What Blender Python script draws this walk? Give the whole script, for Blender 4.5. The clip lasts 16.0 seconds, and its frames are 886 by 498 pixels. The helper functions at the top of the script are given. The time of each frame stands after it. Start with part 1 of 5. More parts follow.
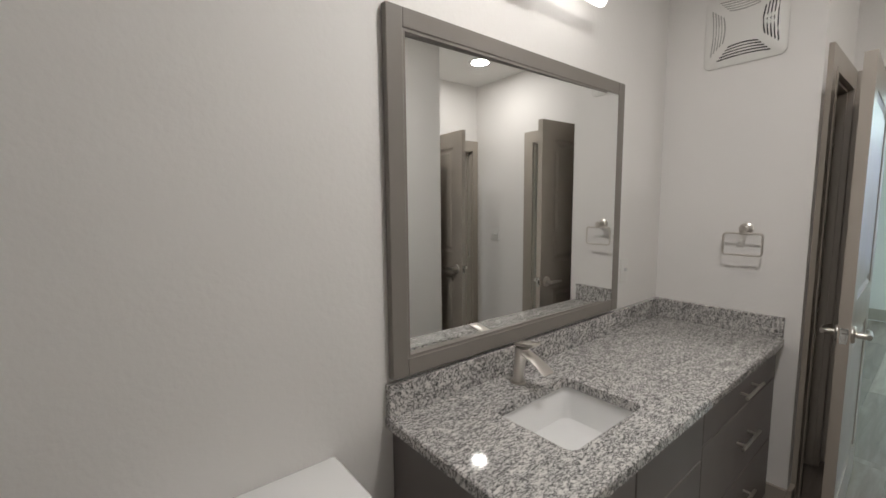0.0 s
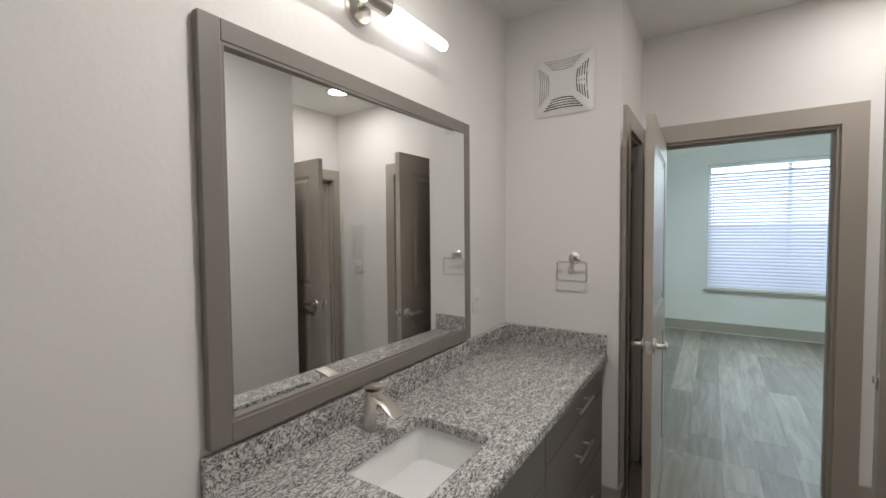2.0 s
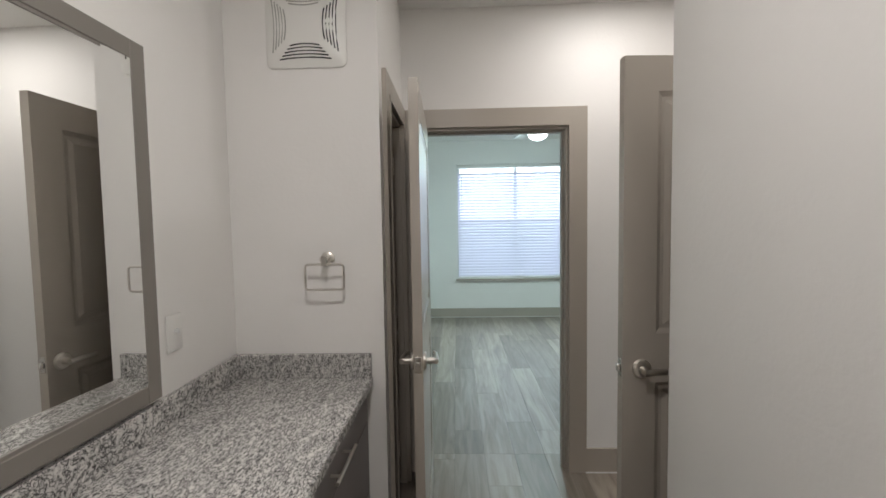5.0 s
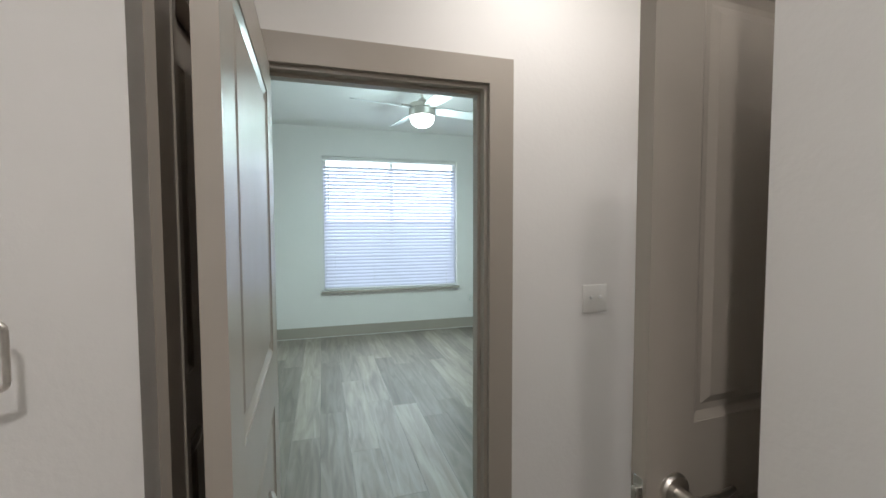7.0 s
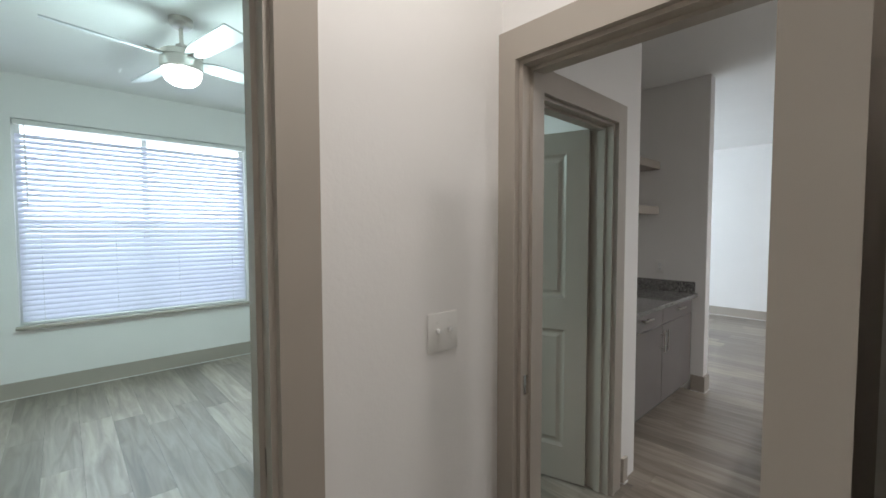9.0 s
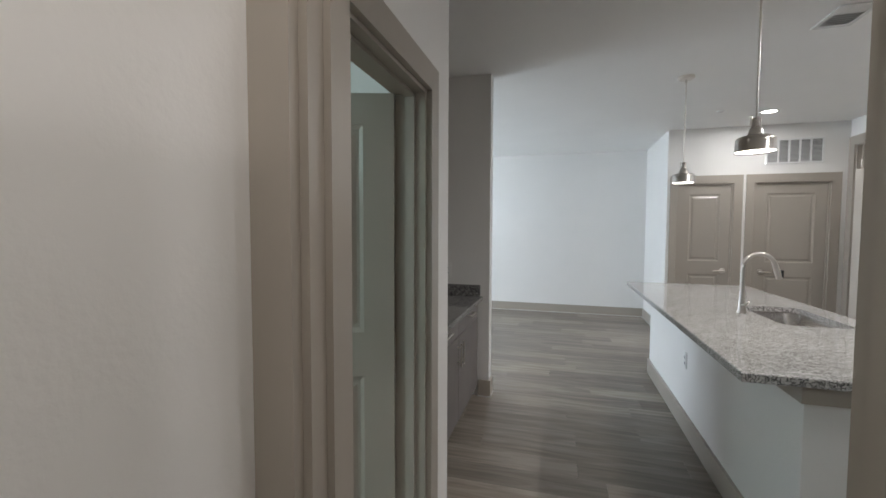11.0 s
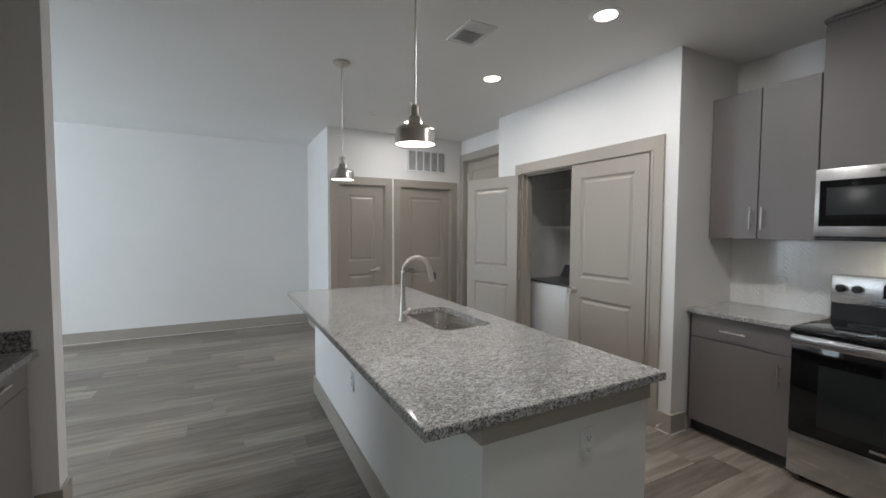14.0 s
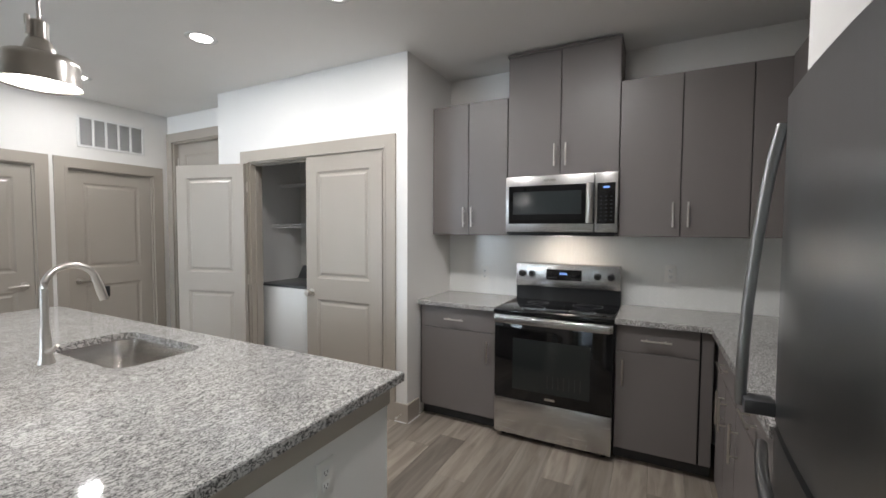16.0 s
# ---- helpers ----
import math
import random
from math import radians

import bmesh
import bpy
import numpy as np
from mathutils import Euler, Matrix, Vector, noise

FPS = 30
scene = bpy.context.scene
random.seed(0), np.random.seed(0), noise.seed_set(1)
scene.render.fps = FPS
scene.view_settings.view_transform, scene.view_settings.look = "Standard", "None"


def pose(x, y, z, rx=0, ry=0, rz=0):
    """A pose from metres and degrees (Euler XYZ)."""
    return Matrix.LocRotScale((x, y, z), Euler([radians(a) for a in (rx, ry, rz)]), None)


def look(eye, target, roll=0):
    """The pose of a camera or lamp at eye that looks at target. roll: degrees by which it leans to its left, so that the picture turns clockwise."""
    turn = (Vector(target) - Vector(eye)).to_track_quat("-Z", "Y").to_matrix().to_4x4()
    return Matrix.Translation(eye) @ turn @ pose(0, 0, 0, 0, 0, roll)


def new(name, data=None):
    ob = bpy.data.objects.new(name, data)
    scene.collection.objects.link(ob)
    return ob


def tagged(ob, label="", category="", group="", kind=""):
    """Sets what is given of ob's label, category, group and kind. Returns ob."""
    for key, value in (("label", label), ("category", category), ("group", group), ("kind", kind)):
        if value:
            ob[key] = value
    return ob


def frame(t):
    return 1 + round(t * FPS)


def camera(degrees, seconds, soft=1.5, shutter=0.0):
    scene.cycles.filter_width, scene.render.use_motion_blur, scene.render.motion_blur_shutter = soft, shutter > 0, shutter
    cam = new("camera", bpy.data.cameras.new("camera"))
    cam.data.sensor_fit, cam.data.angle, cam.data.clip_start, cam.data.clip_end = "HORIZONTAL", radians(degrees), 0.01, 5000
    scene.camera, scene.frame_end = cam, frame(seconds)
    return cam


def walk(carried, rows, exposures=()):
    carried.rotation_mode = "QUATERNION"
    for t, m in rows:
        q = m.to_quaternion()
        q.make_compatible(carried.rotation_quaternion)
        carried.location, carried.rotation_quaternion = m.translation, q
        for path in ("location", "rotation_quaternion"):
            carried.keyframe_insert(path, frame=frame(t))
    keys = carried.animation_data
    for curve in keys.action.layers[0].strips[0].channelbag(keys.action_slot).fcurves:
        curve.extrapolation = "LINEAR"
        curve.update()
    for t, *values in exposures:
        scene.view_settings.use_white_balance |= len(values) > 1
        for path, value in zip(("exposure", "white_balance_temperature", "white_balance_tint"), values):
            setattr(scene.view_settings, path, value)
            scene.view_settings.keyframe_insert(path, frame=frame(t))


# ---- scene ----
cam = camera(94.2, 16.0, soft=1.6)

PATH = [
    (0, (0.218, 0.261, 1.439), (1.47, 1.806, 1.223), -0.5),
    (0.5, (0.23, 0.242, 1.44), (1.596, 1.691, 1.265), -0.5),
    (1, (0.248, 0.242, 1.44), (1.717, 1.594, 1.306), -0.6),
    (1.5, (0.279, 0.253, 1.446), (1.846, 1.492, 1.351), -0.6),
    (2, (0.32, 0.247, 1.452), (1.991, 1.343, 1.372), -0.5),
    (2.5, (0.35, 0.255, 1.445), (2.125, 1.175, 1.366), -0.5),
    (3, (0.39, 0.263, 1.44), (2.247, 1.002, 1.358), -0.5),
    (3.5, (0.466, 0.28, 1.435), (2.39, 0.819, 1.349), -0.5),
    (4, (0.592, 0.302, 1.44), (2.56, 0.645, 1.344), -0.3),
    (4.2, (0.638, 0.312, 1.437), (2.618, 0.582, 1.336), -0.6),
    (6.3, (1.355, 0.341, 1.436), (3.333, 0.06, 1.33), -0.5),
    (6.5, (1.451, 0.338, 1.435), (3.414, -0.031, 1.328), -0.6),
    (7, (1.66, 0.331, 1.43), (3.577, -0.231, 1.331), -0.2),
    (7.5, (1.837, 0.288, 1.429), (3.675, -0.495, 1.331), -0.2),
    (8, (1.982, 0.208, 1.43), (3.72, -0.777, 1.335), -0.1),
    (8.5, (2.118, 0.133, 1.43), (3.735, -1.041, 1.339), -0.1),
    (9, (2.246, 0.053, 1.435), (3.711, -1.306, 1.341), -0.1),
    (9.2, (2.292, 0.016, 1.439), (3.69, -1.412, 1.331), -0.1),
    (11.3, (2.722, -0.623, 1.454), (3.143, -2.576, 1.362), 0.2),
    (11.5, (2.715, -0.681, 1.454), (3.061, -2.649, 1.363), 0.2),
    (12, (2.731, -0.845, 1.469), (2.872, -2.838, 1.369), 0.3),
    (12.5, (2.738, -0.97, 1.476), (2.628, -2.964, 1.372), 0.3),
    (13, (2.695, -1.086, 1.472), (2.302, -3.044, 1.372), 0.3),
    (13.5, (2.611, -1.187, 1.473), (1.943, -3.07, 1.375), 0.2),
    (14, (2.526, -1.282, 1.475), (1.591, -3.047, 1.377), 0.3),
    (14.5, (2.475, -1.386, 1.47), (1.254, -2.967, 1.377), 0.4),
    (15, (2.436, -1.436, 1.466), (0.967, -2.789, 1.369), 0.3),
    (15.5, (2.377, -1.457, 1.46), (0.73, -2.588, 1.364), 0.3),
    (16, (2.294, -1.452, 1.452), (0.518, -2.367, 1.361), 0.3),
]
EXPOSURES = [(0, -0.08), (2.5, -0.03), (6.5, 0.03), (8, 0.12), (9, 0.1), (11.5, -0.1), (12.5, -0.3), (13.5, -0.3), (14, -0.36), (14.5, -0.4), (15, -0.02), (15.5, 0.14), (16, 0.2)]
walk(cam, [(t, look(eye, target, roll)) for t, eye, target, roll in PATH], EXPOSURES)

# ---- world, daylight, lamps ----
CEIL, LOWC, FZ = 2.71, 2.605, 0.045
world = bpy.data.worlds.new("sky")
scene.world = world
world.use_nodes = True
wn = world.node_tree
bg = wn.nodes["Background"]
sky = wn.nodes.new("ShaderNodeTexSky")
sky.sky_type = "NISHITA"
sky.sun_disc = False
sky.sun_elevation, sky.sun_rotation = radians(48), radians(200)
wn.links.new(sky.outputs[0], bg.inputs[0])
bg.inputs[1].default_value = 0.12


def lamp(name, kind, m, power, colour, size=0.1, size_y=None, spread=None):
    data = bpy.data.lights.new(name, kind)
    data.energy, data.color = power, colour
    if kind == "AREA":
        data.size = size
        if size_y:
            data.shape, data.size_y = "RECTANGLE", size_y
        else:
            data.shape = "DISK"
        if spread:
            data.spread = radians(spread)
    else:
        data.shadow_soft_size = size
    ob = new(name, data)
    ob.matrix_world = m
    return ob


WARM, COOL, DAY = (1.0, 0.86, 0.72), (0.93, 0.97, 1.0), (0.73, 0.88, 1.0)
sun = bpy.data.lights.new("sun", "SUN")
sun.energy, sun.angle, sun.color = 2.5, radians(0.6), (1.0, 0.96, 0.9)
new("sun", sun).matrix_world = look((0, 0, 20), (8, 12, 0))
# daylight in the two window openings
lamp("bedroom_window_light", "AREA", look((7.34, -0.57, 1.5), (0, -0.57, 1.2)), 60, DAY, 1.75, 1.7)
lamp("living_window_light", "AREA", look((7.30, -5.85, 1.5), (0, -5.85, 1.2)), 135, (0.74, 0.87, 1.0), 2.4, 1.9)

# ---- materials ----


def material(name, rough=0.5, metal=0.0):
    mat = bpy.data.materials.new(name)
    mat.use_nodes = True
    b = mat.node_tree.nodes["Principled BSDF"]
    b.inputs["Roughness"].default_value, b.inputs["Metallic"].default_value = rough, metal
    return mat, mat.node_tree, b


def ramp(nt, stops):
    r = nt.nodes.new("ShaderNodeValToRGB")
    while len(r.color_ramp.elements) < len(stops):
        r.color_ramp.elements.new(0.5)
    for e, (p, c) in zip(r.color_ramp.elements, stops):
        e.position, e.color = p, (*c, 1)
    return r


def coords(nt, scale=(1, 1, 1), shuffle=False, turn=(0, 0, 0)):
    tc = nt.nodes.new("ShaderNodeTexCoord")
    mp = nt.nodes.new("ShaderNodeMapping")
    mp.inputs["Scale"].default_value = scale
    mp.inputs["Rotation"].default_value = turn
    nt.links.new(tc.outputs["Object"], mp.inputs["Vector"])
    if shuffle:
        info = nt.nodes.new("ShaderNodeObjectInfo")
        mul = nt.nodes.new("ShaderNodeMath")
        mul.operation = "MULTIPLY"
        mul.inputs[1].default_value = 37.0
        nt.links.new(info.outputs["Random"], mul.inputs[0])
        nt.links.new(mul.outputs[0], mp.inputs["Location"])
    return mp


def noise_tex(nt, mp, scale, detail=4, rough=0.5, distortion=0.0):
    n = nt.nodes.new("ShaderNodeTexNoise")
    for key, v in (("Scale", scale), ("Detail", detail), ("Roughness", rough), ("Distortion", distortion)):
        n.inputs[key].default_value = v
    nt.links.new(mp.outputs[0], n.inputs["Vector"])
    return n


def bump(nt, b, source, strength, distance):
    bp = nt.nodes.new("ShaderNodeBump")
    bp.inputs["Strength"].default_value, bp.inputs["Distance"].default_value = strength, distance
    nt.links.new(source, bp.inputs["Height"])
    nt.links.new(bp.outputs[0], b.inputs["Normal"])


def paint(name, colour, rough, grain=160.0, strength=0.25, distance=0.0008, vary=0.04):
    """Wall or trim paint: a faint roller texture, slight mottling and uneven sheen."""
    mat, nt, b = material(name, rough)
    mp = coords(nt)
    big = noise_tex(nt, mp, 1.7, 5, 0.6)
    lo = tuple(c * (1 - vary) for c in colour)
    hi = tuple(min(1, c * (1 + vary)) for c in colour)
    r = ramp(nt, [(0.3, lo), (0.7, hi)])
    nt.links.new(big.outputs[0], r.inputs[0])
    nt.links.new(r.outputs[0], b.inputs["Base Color"])
    fine = noise_tex(nt, mp, grain, 3, 0.55)
    bump(nt, b, fine.outputs[0], strength, distance)
    mr = nt.nodes.new("ShaderNodeMapRange")
    mr.inputs["To Min"].default_value, mr.inputs["To Max"].default_value = rough - 0.06, rough + 0.06
    nt.links.new(noise_tex(nt, mp, 6, 3).outputs[0], mr.inputs["Value"])
    nt.links.new(mr.outputs[0], b.inputs["Roughness"])
    return mat


def plain(name, colour, rough, metal=0.0, emit=None, power=0.0):
    mat, nt, b = material(name, rough, metal)
    b.inputs["Base Color"].default_value = (*colour, 1)
    if emit:
        b.inputs["Emission Color"].default_value = (*emit, 1)
        b.inputs["Emission Strength"].default_value = power
    return mat


def brushed(name, colour, rough, scale=(4, 400, 400)):
    mat, nt, b = material(name, rough, 1.0)
    b.inputs["Base Color"].default_value = (*colour, 1)
    n = noise_tex(nt, coords(nt, scale), 1.0, 3)
    mr = nt.nodes.new("ShaderNodeMapRange")
    mr.inputs["To Min"].default_value, mr.inputs["To Max"].default_value = rough * 0.88, rough * 1.14
    nt.links.new(n.outputs[0], mr.inputs["Value"])
    nt.links.new(mr.outputs[0], b.inputs["Roughness"])
    bump(nt, b, n.outputs[0], 0.008, 0.0001)
    return mat


def granite(name, light, mid, dark, size, stretch, rough=0.06, line=1.0):
    """Polished stone: pale crystals in a net of thin dark veins, with small dark flecks."""
    mat, nt, b = material(name, rough)
    mp = coords(nt, (1.0, stretch, 1.0), turn=(0, 0, radians(24)))

    def multiply(a, c, amount):
        mix = nt.nodes.new("ShaderNodeMix")
        mix.data_type, mix.blend_type = "RGBA", "MULTIPLY"
        mix.inputs[0].default_value = amount
        nt.links.new(a, mix.inputs[6])
        nt.links.new(c, mix.inputs[7])
        return mix.outputs[2]

    field = noise_tex(nt, mp, size, 5, 0.6, 0.7)
    sub = nt.nodes.new("ShaderNodeMath")
    sub.operation = "SUBTRACT"
    sub.inputs[1].default_value = 0.47
    nt.links.new(field.outputs[0], sub.inputs[0])
    ridge = nt.nodes.new("ShaderNodeMath")
    ridge.operation = "ABSOLUTE"
    nt.links.new(sub.outputs[0], ridge.inputs[0])
    veins = ramp(nt, [(0.006 * line, dark), (0.022 * line, mid), (0.06 * line, light), (0.2, tuple(min(1, c * 1.12) for c in light))])
    nt.links.new(ridge.outputs[0], veins.inputs[0])
    flecks = ramp(nt, [(0.36, (0.3, 0.3, 0.31)), (0.43, (0.72, 0.72, 0.72)), (0.5, (1, 1, 1))])
    nt.links.new(noise_tex(nt, mp, size * 2.4, 4, 0.6, 0.4).outputs[0], flecks.inputs[0])
    cloud = ramp(nt, [(0.35, (0.78, 0.78, 0.79)), (0.62, (1, 1, 1))])
    nt.links.new(noise_tex(nt, mp, size * 0.22, 3, 0.55).outputs[0], cloud.inputs[0])
    c = multiply(multiply(veins.outputs[0], flecks.outputs[0], 0.85), cloud.outputs[0], 0.8)
    nt.links.new(c, b.inputs["Base Color"])
    return mat


def plank_material():
    """Vinyl oak planks: long grain, each plank its own tone, fine pores."""
    mat, nt, b = material("grey oak vinyl plank", 0.38)
    mp = coords(nt, (0.9, 9.0, 1.0), shuffle=True)
    grain = noise_tex(nt, mp, 2.1, 5, 0.55, 0.8)
    r = ramp(nt, [(0.24, (0.15, 0.125, 0.105)), (0.43, (0.23, 0.197, 0.166)), (0.6, (0.308, 0.27, 0.231)), (0.8, (0.37, 0.33, 0.287))])
    nt.links.new(grain.outputs[0], r.inputs[0])
    info = nt.nodes.new("ShaderNodeObjectInfo")
    tone = ramp(nt, [(0.0, (0.68, 0.671, 0.66)), (0.5, (0.96, 0.95, 0.932)), (1.0, (1.24, 1.225, 1.2))])
    nt.links.new(info.outputs["Random"], tone.inputs[0])
    mix = nt.nodes.new("ShaderNodeMix")
    mix.data_type, mix.blend_type = "RGBA", "MULTIPLY"
    mix.inputs[0].default_value = 1.0
    nt.links.new(r.outputs[0], mix.inputs[6])
    nt.links.new(tone.outputs[0], mix.inputs[7])
    nt.links.new(mix.outputs[2], b.inputs["Base Color"])
    pores = noise_tex(nt, coords(nt, (6, 120, 1), shuffle=True), 3.0, 4, 0.6)
    bump(nt, b, pores.outputs[0], 0.12, 0.0008)
    mr = nt.nodes.new("ShaderNodeMapRange")
    mr.inputs["To Min"].default_value, mr.inputs["To Max"].default_value = 0.3, 0.5
    nt.links.new(grain.outputs[0], mr.inputs["Value"])
    nt.links.new(mr.outputs[0], b.inputs["Roughness"])
    return mat


WALL = paint("eggshell white wall paint", (0.82, 0.803, 0.78), 0.6, 60, 0.4, 0.0017, 0.015)
CEILP = paint("flat white ceiling paint", (0.85, 0.84, 0.82), 0.85, 90, 0.4, 0.0015, 0.015)
TRIM = paint("greige semigloss trim paint", (0.40, 0.358, 0.308), 0.36, 220, 0.12, 0.0004, 0.03)
DOORP = paint("greige satin door paint", (0.40, 0.361, 0.313), 0.31, 240, 0.15, 0.0004, 0.03)
CAB = paint("charcoal taupe cabinet laminate", (0.178, 0.159, 0.153), 0.42, 300, 0.12, 0.0003, 0.03)
# near-black colour that stands in for shade in the cabinet gaps
GAPSHADE = plain("dark shade between cabinet fronts", (0.03, 0.028, 0.028), 0.7)
TOE = paint("dark toe kick laminate", (0.05, 0.049, 0.052), 0.5, 300, 0.1, 0.0003, 0.05)
WHITE = paint("white enamel", (0.82, 0.82, 0.81), 0.25, 200, 0.04, 0.0003, 0.01)
PORCELAIN = plain("glazed white porcelain", (0.86, 0.86, 0.85), 0.07)
PLASTIC = plain("white plastic", (0.80, 0.79, 0.76), 0.35)
SLOT = plain("dark slot", (0.02, 0.02, 0.02), 0.6)
NICKEL = brushed("brushed nickel", (0.70, 0.665, 0.62), 0.3)
STEEL = brushed("brushed stainless steel", (0.60, 0.59, 0.575), 0.26, (3, 500, 500))
STEELV = brushed("satin grey stainless steel", (0.38, 0.385, 0.39), 0.29, (500, 500, 3))
CHROME = plain("polished steel", (0.75, 0.74, 0.72), 0.12, 1.0)
CHROME_S = plain("satin steel", (0.68, 0.655, 0.63), 0.25, 1.0)
BLACKGLASS = plain("black ceramic glass", (0.006, 0.006, 0.007), 0.06)
BLACK = plain("black plastic", (0.014, 0.014, 0.015), 0.35)
DGREY = plain("dark grey enamel", (0.07, 0.072, 0.078), 0.3)
MIRROR = plain("silvered mirror", (0.93, 0.94, 0.93), 0.0, 1.0)
GRAN_V = granite("white and black veined granite", (0.66, 0.64, 0.615), (0.30, 0.29, 0.282), (0.045, 0.044, 0.043), 58, 2.1, line=1.05)
GRAN_K = granite("pale speckled grey granite", (0.6, 0.582, 0.565), (0.24, 0.232, 0.225), (0.05, 0.048, 0.047), 60, 2.2, line=1.0)
# GRAN_B: veined granite with the bar nook's shade darkened into its tones
GRAN_B = granite("veined granite darkened for nook shade", (0.36, 0.35, 0.335), (0.16, 0.157, 0.152), (0.03, 0.03, 0.03), 58, 2.0, line=1.2)
PLANK = plank_material()
JOINT = plain("dark plank joint", (0.05, 0.045, 0.04), 0.8)
TILE = plain("glossy white ceramic tile", (0.78, 0.78, 0.76), 0.14)
GROUT = plain("white grout", (0.79, 0.785, 0.77), 0.8)
SLATM, _nt, _b = material("white vinyl blind slat", 0.45)
_b.inputs["Base Color"].default_value = (0.79, 0.775, 0.86, 1)
_tr = _nt.nodes.new("ShaderNodeBsdfTranslucent")
_tr.inputs[0].default_value = (0.78, 0.78, 0.93, 1)
_mx = _nt.nodes.new("ShaderNodeMixShader")
_mx.inputs[0].default_value = 0.13
_nt.links.new(_b.outputs[0], _mx.inputs[1])
_nt.links.new(_tr.outputs[0], _mx.inputs[2])
_nt.links.new(_mx.outputs[0], _nt.nodes["Material Output"].inputs[0])
GLASS, _nt, _b = material("clear window glass", 0.0)
_b.inputs["Transmission Weight"].default_value = 1.0
_b.inputs["IOR"].default_value = 1.45
SCREEN, _nt, _b = material("grey insect mesh", 0.7)
_b.inputs["Base Color"].default_value = (0.03, 0.03, 0.032, 1)
_tp = _nt.nodes.new("ShaderNodeBsdfTransparent")
_mx = _nt.nodes.new("ShaderNodeMixShader")
_mx.inputs[0].default_value = 0.2
_nt.links.new(_tp.outputs[0], _mx.inputs[1])
_nt.links.new(_b.outputs[0], _mx.inputs[2])
_nt.links.new(_mx.outputs[0], _nt.nodes["Material Output"].inputs[0])
LAMPGLOW = plain("lit recessed lens", (0.9, 0.9, 0.88), 0.4, emit=(1.0, 0.95, 0.88), power=14.0)
TUBEGLOW = plain("lit frosted tube", (0.9, 0.9, 0.9), 0.3, emit=(1.0, 0.96, 0.92), power=3.3)
GLOBEGLOW = plain("lit frosted globe", (0.9, 0.9, 0.9), 0.3, emit=(0.95, 0.98, 1.0), power=5.0)
DISPLAY = plain("blue display digits", (0.02, 0.03, 0.08), 0.3, emit=(0.25, 0.45, 1.0), power=1.0)

# ---- mesh helpers ----


def link_mesh(name, bm, mat, smooth=False):
    me = bpy.data.meshes.new(name)
    bm.normal_update()
    bm.to_mesh(me)
    bm.free()
    me.materials.append(mat)
    if smooth:
        for p in me.polygons:
            p.use_smooth = True
        me.set_sharp_from_angle(angle=radians(38))
    return new(name, me)


def part(name, bm, mat, parent, label="", smooth=True):
    ob = link_mesh(name, bm, mat, smooth)
    ob.parent = parent
    if label:
        ob["label"] = label
    return ob


def thing(name, m, label, category, group=""):
    ob = new(name)
    ob.empty_display_size = 0.05
    ob.matrix_world = m
    return tagged(ob, label, category, group)


def structure(name, bm, mat, label, category="", smooth=False):
    return tagged(link_mesh(name, bm, mat, smooth), label, category or name.split("_")[0], "", "structure")


def add_box(bm, x0, x1, y0, y1, z0, z1):
    x0, x1, y0, y1, z0, z1 = min(x0, x1), max(x0, x1), min(y0, y1), max(y0, y1), min(z0, z1), max(z0, z1)
    v = [bm.verts.new(p) for p in ((x0, y0, z0), (x1, y0, z0), (x1, y1, z0), (x0, y1, z0), (x0, y0, z1), (x1, y0, z1), (x1, y1, z1), (x0, y1, z1))]
    for f in ((3, 2, 1, 0), (4, 5, 6, 7), (0, 1, 5, 4), (1, 2, 6, 5), (2, 3, 7, 6), (3, 0, 4, 7)):
        bm.faces.new([v[i] for i in f])
    return v


def boxes(*items, bevel=0.0, seg=2):
    bm = bmesh.new()
    for it in items:
        add_box(bm, *it)
    if bevel:
        bmesh.ops.bevel(bm, geom=bm.edges[:], offset=bevel, segments=seg, affect="EDGES", profile=0.5)
    return bm


def lathe(profile, steps=32, bm=None, m=None):
    """A turned body about z from (radius, height) pairs."""
    bm = bm or bmesh.new()
    m = m or Matrix.Identity(4)
    rings = []
    for r, z in profile:
        if r < 1e-5:
            rings.append([bm.verts.new(m @ Vector((0, 0, z)))])
        else:
            rings.append([bm.verts.new(m @ Vector((r * math.cos(a), r * math.sin(a), z))) for a in (2 * math.pi * i / steps for i in range(steps))])
    for a, b in zip(rings, rings[1:]):
        for i in range(steps):
            j = (i + 1) % steps
            q = [a[i % len(a)], a[j % len(a)], b[j % len(b)], b[i % len(b)]]
            q = list(dict.fromkeys(q))
            if len(q) > 2:
                bm.faces.new(q)
    bmesh.ops.recalc_face_normals(bm, faces=bm.faces[:])
    return bm


